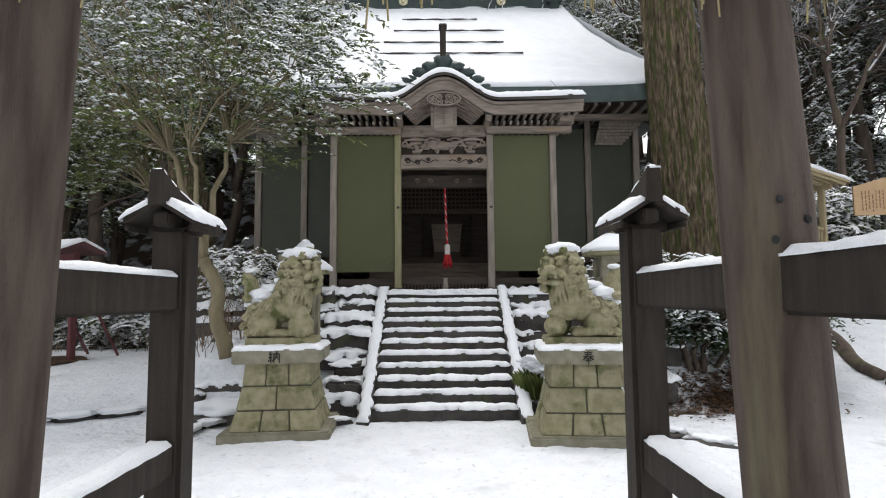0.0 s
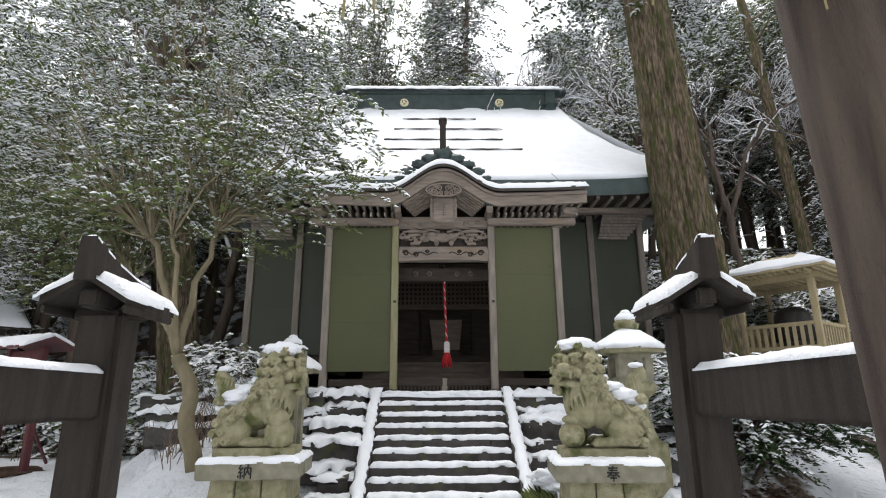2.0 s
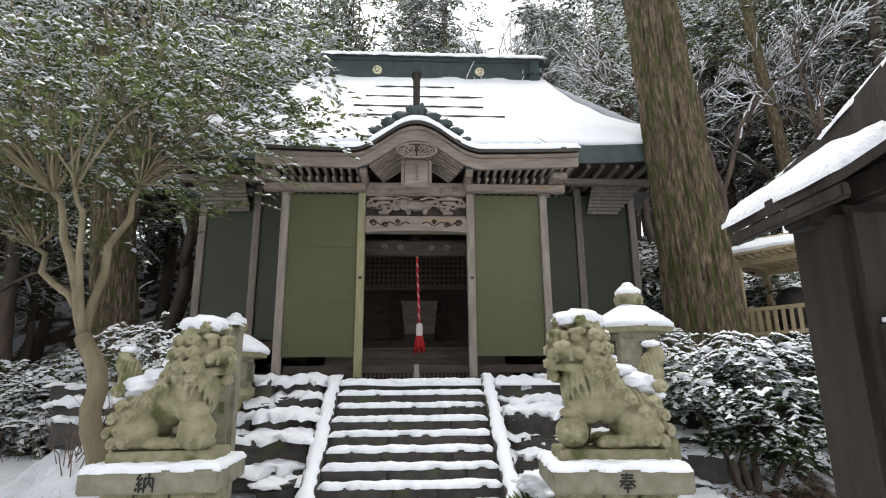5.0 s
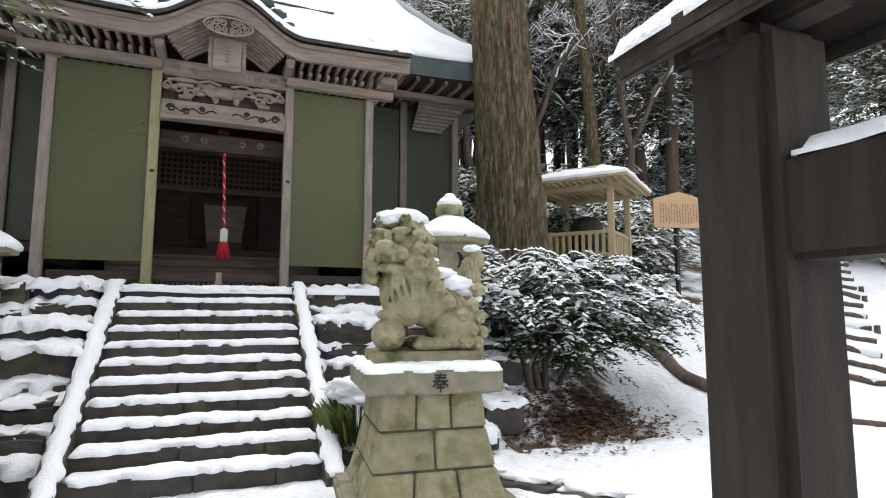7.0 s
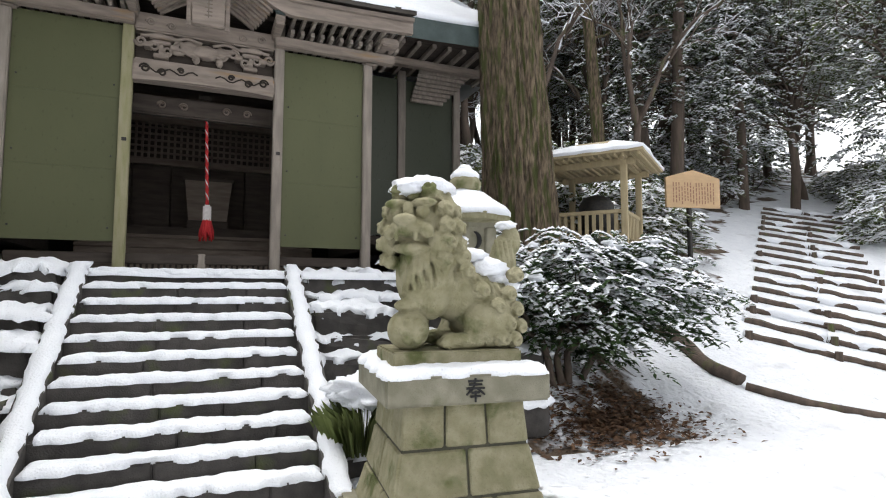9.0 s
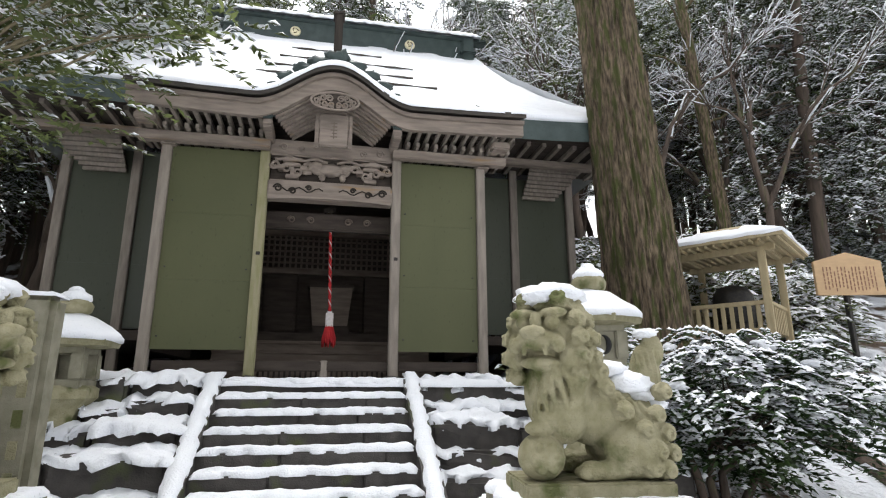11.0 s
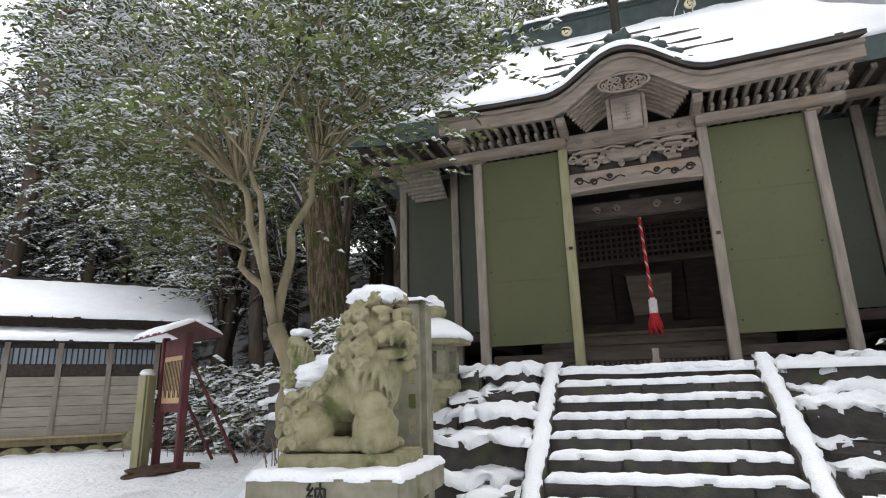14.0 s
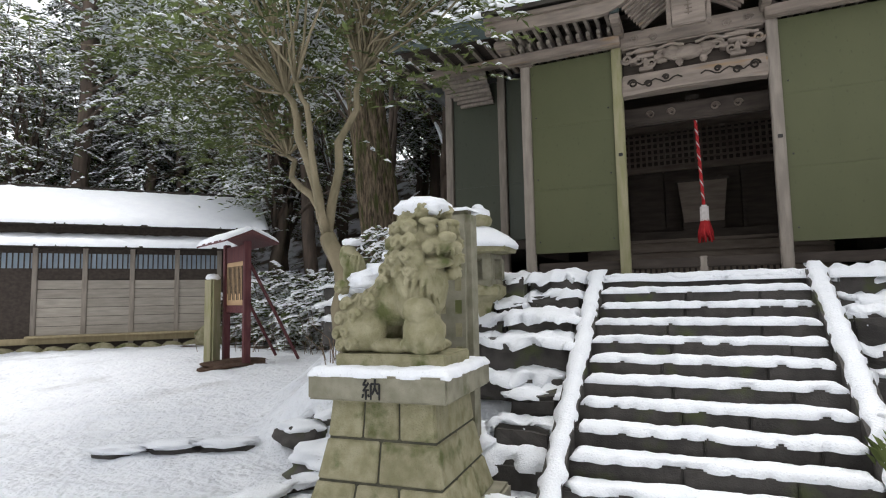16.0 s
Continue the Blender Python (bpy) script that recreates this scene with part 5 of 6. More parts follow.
def build_gazebo():
    M = pose(6.85, 12.1, 1.75, 0, 0, -53)
    g = thing("bell_pavilion", "small open wooden pavilion with a snowy hipped roof", "pavilion")

    def put(name, bm, ma, label="", smooth=False):
        bmesh.ops.transform(bm, matrix=M, verts=bm.verts[:])
        return part(name, bm, ma, g, label, smooth)

    W, D = 0.66, 0.66
    for x in (-W, W):
        for y in (-D, D):
            put("post", boxes((x - 0.055, x + 0.055, y - 0.055, y + 0.055, -0.6, 1.95)), PINEB)
    for y in (-D, D):
        put("beam", boxes((-W - 0.2, W + 0.2, y - 0.045, y + 0.045, 1.83, 1.95)), PINEB)
        put("hand_rail", boxes((-W, W, y - 0.03, y + 0.03, 0.98, 1.05), (-W, W, y - 0.03, y + 0.03, 0.55, 0.62)), PINEB)
        for k in range(9):
            x = -W + 0.13 + k * 0.13
            put("baluster", boxes((x - 0.035, x + 0.035, y - 0.012, y + 0.012, 0.55, 1.0)), PINEB)
    for x in (-W, W):
        put("beam", boxes((x - 0.045, x + 0.045, -D - 0.2, D + 0.2, 1.90, 2.0)), PINEB)
        put("hand_rail", boxes((x - 0.03, x + 0.03, -D, D, 0.98, 1.05)), PINEB)
        for k in range(9):
            y = -D + 0.13 + k * 0.13
            put("baluster", boxes((x - 0.012, x + 0.012, y - 0.035, y + 0.035, 0.55, 1.0)), PINEB)
    put("floor", boxes((-0.85, 0.85, -0.85, 0.85, -0.6, 0.05)), STEP)
    R, ez, pz = 1.06, 1.97, 2.42

    def pyramid(bm, r, z0, z1, t, rid=0.35):
        lo = [bm.verts.new((a * r, b * r, z0)) for a, b in ((-1, -1), (1, -1), (1, 1), (-1, 1))]
        mid = [bm.verts.new((a * r, b * r, z0 + t)) for a, b in ((-1, -1), (1, -1), (1, 1), (-1, 1))]
        top = [bm.verts.new((-rid, 0, z1 + t)), bm.verts.new((rid, 0, z1 + t))]
        bm.faces.new(lo[::-1])
        for k in range(4):
            bm.faces.new((lo[k], lo[(k + 1) % 4], mid[(k + 1) % 4], mid[k]))
        bm.faces.new((mid[0], mid[1], top[1], top[0]))
        bm.faces.new((mid[1], mid[2], top[1]))
        bm.faces.new((mid[2], mid[3], top[0], top[1]))
        bm.faces.new((mid[3], mid[0], top[0]))
        return bm

    put("roof", pyramid(bmesh.new(), R, ez, pz, 0.05), PINEB)
    for k in range(16):
        a = -R + 0.08 + k * (2 * R - 0.16) / 15
        put("rafter", boxes((a - 0.02, a + 0.02, -R + 0.02, R - 0.02, ez - 0.05, ez - 0.002)), PINEB)
    bm = pyramid(bmesh.new(), R + 0.02, ez + 0.05, pz, 0.05)
    bmesh.ops.subdivide_edges(bm, edges=bm.edges[:], cuts=8, use_grid_fill=True)
    for v in bm.verts:
        v.co += noise.noise_vector(v.co * 4) * 0.03
    put("snow", bm, SNOW, "thick snow on the pavilion roof", True)
    bell = thing("bronze_bell", "dark bronze bell inside the wooden pavilion", "bell")
    bm = bmesh.new()
    lathe(bm, [(0.36, 0.75), (0.37, 0.8), (0.34, 1.0), (0.32, 1.25), (0.24, 1.38), (0.05, 1.44)], 24, m=M)
    part("body", bm, IRON, bell, "", True)
    bm = bmesh.new()
    lathe(bm, [(0.3, 0.04), (0.3, 0.76)], 16, m=M)
    part("stand", bm, STEP, bell)
    # sign on an iron post
    s = thing("information_sign", "tan gabled information board on a thin post", "sign")
    M2 = pose(8.9, 11.7, 0, 0, 0, -14)
    bm = bmesh.new()
    pr = [(-0.58, 3.02), (0.58, 3.02), (0.58, 3.62), (0, 3.78), (-0.58, 3.62)]
    f, b = [bm.verts.new(M2 @ Vector((x, -0.03, z))) for x, z in pr], [bm.verts.new(M2 @ Vector((x, 0.03, z))) for x, z in pr]
    bm.faces.new(f)
    bm.faces.new(b[::-1])
    for k in range(5):
        bm.faces.new((f[k], b[k], b[(k + 1) % 5], f[(k + 1) % 5]))
    bmesh.ops.recalc_face_normals(bm, faces=bm.faces[:])
    part("board", bm, SIGNW, s)
    rnd = random.Random(2)
    bm = bmesh.new()
    for i in range(15):
        x = -0.44 + i * 0.062
        z = 3.52 - 0.08 * (i % 4 == 3)
        while z > 3.14:
            L = rnd.uniform(0.03, 0.09)
            box(bm, x, x + 0.018, -0.036, -0.03, z - L, z, m=M2)
            z -= L + 0.02
    part("writing", bm, ROPE, s, "columns of small faded writing")["kind"] = "stuff"
    part("post", boxes((8.86, 8.94, 11.76, 11.84, 1.2, 3.3)), IRON, s)


build_gazebo()


# ---- log steps on the hillside path, fallen log, kerbs ----


def build_path():
    rnd = random.Random(21)
    p = thing("log_stair", "snowy hillside path with log steps", "path steps", kind="structure")
    for i in range(17):
        t = i / 16
        cx, cy = 8.2 + 9.0 * t, 8.7 + 6.4 * t
        a = radians(-48)
        L = 1.1
        for seg in range(2):
            x0, x1 = cx + (seg - 1) * L * math.cos(a), cx + seg * L * math.cos(a)
            y0, y1 = cy + (seg - 1) * L * math.sin(a), cy + seg * L * math.sin(a)
            y0 += rnd.uniform(-0.05, 0.05)
            bm = bmesh.new()
            pts = [(x0 + (x1 - x0) * k / 5, y0 + (y1 - y0) * k / 5, land(x0 + (x1 - x0) * k / 5, y0 + (y1 - y0) * k / 5) + 0.025) for k in range(6)]
            tube(bm, pts, [0.05 + 0.012 * rnd.random()] * 6, 8)
            part("log", bm, BARKD, p)
            bm = bmesh.new()
            tube(bm, [(q[0], q[1] + 0.03, q[2] + 0.035) for q in pts], [max(0.012, rnd.uniform(-0.02, 0.11)) for _ in pts], 7)
            part("snow", bm, SNOW, p, "", True)
        for q in (-L, 0.0, L):
            if rnd.random() < 0.45:
                x, y = cx + q * math.cos(a), cy + q * math.sin(a) - 0.1
                bm = bmesh.new()
                tube(bm, [(x, y, land(x, y) - 0.1), (x, y, land(x, y) + 0.12)], [0.055, 0.05], 8)
                part("stake", bm, BARKD, p)
    lg = thing("fallen_log", "long mossy fallen log in the snow", "log")
    bm = bmesh.new()
    pts = []
    for k in range(14):
        t = k / 13
        x, y = 6.1 - 0.2 * t + 0.06 * math.sin(t * 6), 9.9 - 1.6 * t
        pts.append((x, y, land(x, y) + 0.04 + 0.03 * math.sin(t * 9)))
    tube(bm, pts, [0.115 - 0.03 * k / 13 for k in range(14)], 10, True, 0.3)
    part("trunk", bm, BARKD, lg, "", True)
    lg2 = thing("timber_edging", "half buried timber along the foot of the path", "log")
    bm = bmesh.new()
    tube(bm, [(5.9 + k * 0.4, 8.25 - 0.5 * k, land(5.9 + k * 0.4, 8.25 - 0.5 * k) + 0.005) for k in range(8)], [0.055] * 8, 10, True, 0.3)
    part("trunk", bm, BARKD, lg2, "", True)
    lg3 = thing("log_pile", "stack of cut logs dusted with snow", "logs")
    for k, (dy, dz) in enumerate(((0, 0.1), (0.22, 0.1), (0.1, 0.28))):
        bm = bmesh.new()
        tube(bm, [(7.6, 6.1 + dy, land(7.6, 6.1) + dz), (9.4, 5.6 + dy, land(9.4, 5.6) + dz)], [0.11, 0.1], 10)
        part("log", bm, BARKD, lg3)
    bm = bmesh.new()
    tube(bm, [(7.65, 6.22, 0.44), (9.4, 5.72, 0.44)], [0.07, 0.07], 8)
    part("snow", bm, SNOW, lg3, "", True)
    # dark stone kerbs at the foot of the stair and across the forecourt
    kerbs = (((-1.2, 7.12), (-1.75, 7.2), 0.10), ((0.95, 7.1), (1.6, 6.95), 0.10), ((1.6, 6.95), (2.6, 6.0), 0.05), ((-2.75, 7.3), (-3.0, 6.4), 0.09), ((-3.8, 7.6), (-5.1, 7.0), 0.08))
    for (x0, y0), (x1, y1), hgt in kerbs:
        k = thing("stone_kerb", "low dark kerb stones edged with snow", "kerb", "forecourt kerbs")
        n = max(2, int(math.hypot(x1 - x0, y1 - y0) / 0.4))
        L = math.hypot(x1 - x0, y1 - y0) / n
        R = Matrix.Rotation(math.atan2(y1 - y0, x1 - x0), 4, "Z")
        for i in range(n):
            t = (i + 0.5) / n
            x, y = x0 + (x1 - x0) * t, y0 + (y1 - y0) * t
            M = Matrix.Translation((x, y, land(x, y))) @ R
            bm = bmesh.new()
            blob(bm, (0, 0, -0.01), L * 0.56, (1, 0.45, hgt / (L * 0.56)), 0.35, 2, i + x0, 3)
            bmesh.ops.transform(bm, matrix=M, verts=bm.verts[:])
            st = part("stone", bm, STEP, k, "", True)
            bm = bmesh.new()
            blob(bm, (0, 0.06, hgt * 0.72), L * 0.5, (1.1, 0.5, 0.16), 0.5, 3, i * 3 + x0, 3)
            bmesh.ops.transform(bm, matrix=M, verts=bm.verts[:])
            part("snow", bm, SNOW, st, "", True)
    for x, y, r in ((-2.75, 7.35, 0.34), (-3.3, 7.6, 0.2), (-1.75, 8.0, 0.25), (-2.5, 8.55, 0.22)):
        k = thing("boulder", "dark boulder capped with snow", "boulder", "boulders by the stair")
        bm = bmesh.new()
        blob(bm, (x, y, land(x, y) + 0.02), r, (1.3, 0.9, 0.6), 0.35, 2, x * 3, 3)
        part("rock", bm, STEP, k, "", True)
        bm = bmesh.new()
        blob(bm, (x, y + 0.02, land(x, y) + 0.02 + r * 0.38), r * 0.95, (1.25, 0.9, 0.32), 0.3, 2, y, 3)
        part("snow", bm, SNOW, k, "", True)


build_path()

# ---- plants ----


def leaves(name, C, N, size, material, parent, label="", aspect=0.42, seed=1, A=None):
    """Many small folded leaves: C centres, N rough facing."""
    rs = np.random.RandomState(seed)
    n = len(C)
    nrm = N + rs.normal(0, 0.45, (n, 3))
    nrm /= np.linalg.norm(nrm, axis=1)[:, None]
    a = np.cross(nrm, rs.normal(0, 1, (n, 3))) if A is None else A - nrm * np.sum(A * nrm, axis=1)[:, None]
    a /= np.linalg.norm(a, axis=1)[:, None]
    b = np.cross(nrm, a)
    s = (size * rs.uniform(0.6, 1.3, n))[:, None]
    v = np.empty((n, 4, 3))
    v[:, 0], v[:, 2] = C - a * s, C + a * s
    v[:, 1], v[:, 3] = C - b * s * aspect + nrm * s * 0.18, C + b * s * aspect + nrm * s * 0.18
    me = bpy.data.meshes.new(name)
    me.vertices.add(n * 4)
    me.loops.add(n * 4)
    me.polygons.add(n)
    me.vertices.foreach_set("co", v.ravel())
    me.loops.foreach_set("vertex_index", np.arange(n * 4))
    me.polygons.foreach_set("loop_start", np.arange(0, n * 4, 4))
    me.update(calc_edges=True)
    ob = link(name, me, material, parent, label)
    ob["kind"] = "stuff"
    return ob


def snow_lumps(name, P, A, size, parent, label, seed):
    """Small soft heaps of snow, each a low pyramid along the leaf's axis."""
    rs = np.random.RandomState(seed)
    n = len(P)
    a = A * [1, 1, 0.6]
    a = a / np.linalg.norm(a, axis=1)[:, None]
    b = np.cross(a, np.tile([0.0, 0.0, 1.0], (n, 1)))
    b /= np.linalg.norm(b, axis=1)[:, None] + 1e-6
    s = (size * rs.uniform(0.6, 1.25, n))[:, None]
    up = np.array([0, 0, 1.0])
    v = np.empty((n, 5, 3))
    v[:, 0], v[:, 2] = P - a * s, P + a * s
    v[:, 1], v[:, 3] = P - b * s * 0.55, P + b * s * 0.55
    v[:, 4] = P + up * s * 0.5 + rs.normal(0, 0.1, (n, 3)) * s
    me = bpy.data.meshes.new(name)
    tri = np.array([(0, 1, 4), (1, 2, 4), (2, 3, 4), (3, 0, 4)])
    idx = (np.arange(n)[:, None, None] * 5 + tri[None]).reshape(-1)
    me.vertices.add(n * 5)
    me.loops.add(n * 12)
    me.polygons.add(n * 4)
    me.vertices.foreach_set("co", v.ravel())
    me.loops.foreach_set("vertex_index", idx)
    me.polygons.foreach_set("loop_start", np.arange(0, n * 12, 3))
    me.update(calc_edges=True)
    me.shade_smooth()
    ob = link(name, me, SNOW, parent, label)
    ob["kind"] = "stuff"
    return ob


def fronds(centres, hub, twigs, per, length, droop, rs):
    """Leaf places and leaf axes along drooping twigs that fan outward from the hub."""
    k = len(centres)
    d = centres - np.asarray(hub)
    d[:, 2] *= 0.35
    d += rs.normal(0, 0.35, d.shape) * np.linalg.norm(d, axis=1)[:, None] + 1e-4
    yaw = np.arctan2(d[:, 1], d[:, 0])[:, None] + rs.normal(0, 0.75, (k, twigs))
    L = length * rs.uniform(0.55, 1.25, (k, twigs))
    lift = rs.normal(0.05, 0.22, (k, twigs))
    t = np.broadcast_to((np.arange(per) + 0.5) / per, (k, twigs, per))
    side = np.where(np.arange(per) % 2 == 0, 1.0, -1.0)
    fx, fy = np.cos(yaw)[..., None], np.sin(yaw)[..., None]
    w = 0.085 * length * side * (1.15 - t)
    start = centres[:, None, :] + rs.normal(0, length * 0.38, (k, twigs, 3)) * [1, 1, 0.7]
    run = (t - 0.4) * L[..., None]
    P = np.stack([start[..., 0:1] + fx * run - fy * w, start[..., 1:2] + fy * run + fx * w, start[..., 2:3] + lift[..., None] * run - droop * L[..., None] * t * t], -1)
    A = np.stack([fx - fy * side * 0.75 + 0 * t, fy + fx * side * 0.75 + 0 * t, lift[..., None] - 1.6 * droop * t], -1)
    keep = rs.uniform(0, 1, (k, twigs, per)) < 0.9
    return P[keep], A[keep]


def foliage(parent, C, hub, twigs, per, length, droop, size, material, snowy, seed, aspect=0.36, name="crown", label=""):
    """Leaves on fronds, and snow lying in streaks on a share of the fronds."""
    rs = np.random.RandomState(seed)
    P, A = fronds(C, hub, twigs, per, length, droop, rs)
    leaves(name, P, np.tile(np.array([0, -0.15, 1.3]), (len(P), 1)), size, material, parent, label, aspect, seed, A)
    share = snowy(P) if callable(snowy) else np.full(len(P), snowy)
    patch = np.array([0.5 + 0.9 * noise.noise(Vector(p) * 2.3) for p in P])
    on = rs.uniform(0, 1, len(P)) < share * np.clip(patch * 2.2, 0.25, 1.6)
    S = P[on] + [0, 0, size * 0.22]
    snow_lumps("snow", S, A[on], size * 0.95, parent, "snow lying on the leaves", seed + 1)


def crown_points(rs, n, centre, radii, hollow=0.35, gap=0.0, freq=0.6):
    """Cluster centres in a lumpy ellipsoid with gaps."""
    out = []
    while len(out) < n:
        p = rs.uniform(-1, 1, 3)
        q = np.linalg.norm(p)
        w = Vector(centre) + Vector([p[i] * radii[i] for i in range(3)])
        lump = 1 + 0.45 * noise.noise(w * freq)
        if hollow < q < lump * 0.95 and noise.noise(w * freq * 2.3 + Vector((9, 2, 5))) > gap:
            out.append(w)
    return np.array([tuple(w) for w in out])


def limb(bm, a, b, r0, r1, bend=0.15, n=6, seed=0):
    a, b = Vector(a), Vector(b)
    L = (b - a).length
    pts = []
    for k in range(n + 1):
        t = k / n
        w = noise.noise_vector(Vector((seed * 1.7 + t * 2, seed, t * 3))) * bend * L * math.sin(math.pi * t)
        pts.append(a.lerp(b, t) + w + Vector((0, 0, 0.10 * L * math.sin(math.pi * t))))
    tube(bm, pts, [r0 + (r1 - r0) * k / n for k in range(n + 1)], 7 if r0 > 0.03 else 5)
    return pts


def build_near_tree():
    t = thing("evergreen_tree", "broadleaf evergreen tree with snow-dusted leaves", "tree")
    rs = np.random.RandomState(3)
    bm = bmesh.new()
    base = Vector((-2.85, 7.75, 0.7))
    fork = Vector((-3.25, 7.9, 1.95))
    limb(bm, base, fork, 0.10, 0.08, 0.08, 8, 1)
    tops = []
    for k, (e, r) in enumerate((((-3.75, 7.9, 3.4), 0.055), ((-3.05, 8.2, 3.6), 0.05), ((-3.3, 7.5, 3.3), 0.04), ((-4.3, 8.6, 3.0), 0.045))):
        limb(bm, fork, e, r, r * 0.55, 0.12, 7, k + 3)
        tops.append(Vector(e))
    part("trunk", bm, BARKL, t, "slender forked pale trunk", True)
    parts = [crown_points(rs, 165, (-3.7, 7.9, 4.3), (1.9, 1.6, 1.4), 0.2, 0.02, 0.8), crown_points(rs, 95, (-2.2, 7.7, 4.5), (1.25, 0.9, 0.7), 0.0, -0.05, 0.9), crown_points(rs, 135, (-5.3, 8.3, 4.1), (1.7, 1.5, 1.5), 0.1, -0.02, 0.8), crown_points(rs, 215, (-4.2, 8.6, 6.0), (2.7, 1.8, 1.5), 0.1, -0.02, 0.7)]
    C = np.concatenate(parts)
    bm = bmesh.new()
    for i in range(0, len(C), 4):
        p = Vector(C[i])
        s = min(tops, key=lambda q: (q - p).length)
        limb(bm, s, p, 0.016, 0.004, 0.15, 5, i)
    part("branch", bm, BARKL, t, "fine branches", True)["kind"] = "stuff"
    foliage(t, C, (-3.4, 8.0, 3.2), 3, 12, 0.46, 0.35, 0.052, LEAF, lambda P: np.clip(0.16 + 0.45 * (P[:, 2] - 3.5), 0.08, 1.0), 4, 0.34, label="glossy green leaves")


build_near_tree()


def build_bush():
    b = thing("evergreen_bush", "broad evergreen bush weighed down with snow", "bush")
    rs = np.random.RandomState(8)
    base = Vector((3.3, 8.35, land(3.3, 8.35)))
    C = crown_points(rs, 270, (3.95, 8.45, base.z + 0.95), (1.5, 0.95, 0.62), 0.25, -0.25, 1.2)
    bm = bmesh.new()
    for k in range(4):
        limb(bm, base + Vector((0.08 * k, 0, -0.1)), base + Vector((-0.4 + 0.45 * k, 0.1 * (k % 2), 0.75)), 0.045, 0.02, 0.15, 6, k)
    for i in range(0, len(C), 5):
        limb(bm, base + Vector((0.2, 0, 0.5)), Vector(C[i]), 0.014, 0.004, 0.15, 5, i)
    part("stem", bm, BARKD, b, "dark crooked stems", True)
    foliage(b, C, tuple(base + Vector((0.3, 0, 0.3))), 5, 13, 0.30, 0.5, 0.046, LEAFB, lambda P: np.clip(0.30 + 0.9 * (P[:, 2] - base.z - 0.6), 0.12, 1.0), 9, 0.36, "foliage")
    hi = C[C[:, 2] > base.z + 0.7]
    bm = bmesh.new()
    for i, p in enumerate(hi[::2]):
        blob(bm, (p[0], p[1], p[2] + 0.05), 0.06, (1.3, 1.2, 0.5), 0.9, 3, i, 2)
    part("snow_clump", bm, SNOW, b, "", True)["kind"] = "stuff"
    # low shrub of snow and grass-like leaves beside the stair
    g = thing("leafy_clump", "clump of green blade leaves under a snow dome", "plant")
    bm = bmesh.new()
    rnd = random.Random(6)
    for k in range(240):
        a, r = rnd.uniform(0, 6.28), 0.24 * math.sqrt(rnd.random())
        x, y = 1.08 + r * math.cos(a), 7.55 + r * math.sin(a)
        L = rnd.uniform(0.22, 0.36)
        w = 0.008
        q = [bm.verts.new((x - w, y, 0.2)), bm.verts.new((x + w, y, 0.2)), bm.verts.new((x + w * 0.8 + 0.05 * math.cos(a), y + 0.05 * math.sin(a), 0.2 + L * 0.7)), bm.verts.new((x + 0.16 * math.cos(a), y + 0.16 * math.sin(a) - 0.03, 0.2 + L))]
        bm.faces.new(q)
    part("blade", bm, LEAF, g)["kind"] = "stuff"
    bm = bmesh.new()
    blob(bm, (1.14, 7.66, 0.60), 0.25, (1.15, 0.9, 0.5), 0.5, 4, 1, 4)
    part("snow", bm, SNOW, g, "", True)


build_bush()


def build_cedar(name_at, r0, lean, height, label, seed, ma=BARK):
    x, y = name_at
    t = thing("cedar_tree", label, "tree")
    bm = bmesh.new()
    z0 = land(x, y) - 0.2
    seg, n = 180, 130
    rings = []
    for k in range(n + 1):
        u = k / n
        z = z0 + height * u
        r = r0 * (1 - 0.35 * u) * (1 + 0.2 * math.exp(-(z - z0) / 0.5))
        ring = []
        for j in range(seg):
            a = 2 * math.pi * j / seg
            tw = a + 0.12 * u * 3
            rid = 1 + 0.10 * noise.noise(Vector((math.cos(tw) * 7 + seed, math.sin(tw) * 7, z * 0.35))) + 0.085 * noise.noise(Vector((math.cos(tw) * 19, math.sin(tw) * 19 + seed, z * 0.8)))
            rid += 0.065 * noise.noise(Vector((math.cos(tw) * 34, math.sin(tw) * 34 + seed, z * 1.9)))
            rid -= 0.16 * math.exp(-((a - 4.55) / 0.16) ** 2) * smooth01((z - z0 - 3.0) / 3)
            rid += 0.10 * noise.noise(Vector((math.cos(a) * 1.5 + seed, math.sin(a) * 1.5, z * 0.12)))
            ring.append(bm.verts.new((x + lean[0] * u + r * rid * math.cos(a), y + lean[1] * u + r * rid * math.sin(a), z)))
        rings.append(ring)
    for a, b in zip(rings, rings[1:]):
        for j in range(seg):
            bm.faces.new((a[j], a[(j + 1) % seg], b[(j + 1) % seg], b[j]))
    part("trunk", bm, ma, t, "furrowed mossy trunk", True)
    rs = np.random.RandomState(seed)
    C = crown_points(rs, 260, (x + lean[0], y + lean[1] + 0.8, z0 + height + 1.0), (3.2, 2.6, 3.4), 0.2, -0.1, 0.5)
    bm = bmesh.new()
    for i in range(0, len(C), 6):
        limb(bm, (x + lean[0] * 0.9, y + lean[1] * 0.9, z0 + height * rs.uniform(0.78, 0.98)), Vector(C[i]), 0.05, 0.01, 0.1, 5, i)
    part("branch", bm, BARKD, t, "", True)["kind"] = "stuff"
    foliage(t, C, (x + lean[0], y + lean[1], z0 + height), 4, 8, 0.7, 0.4, 0.1, LEAFD, 0.7, seed, 0.3)


build_cedar((4.78, 11.3), 0.60, (-0.5, 0.2), 10.5, "huge old cedar with mossy furrowed bark", 31)
build_cedar((-4.95, 12.4), 0.42, (-1.3, 0.1), 9.0, "thick reddish cedar trunk beside the hall", 47)


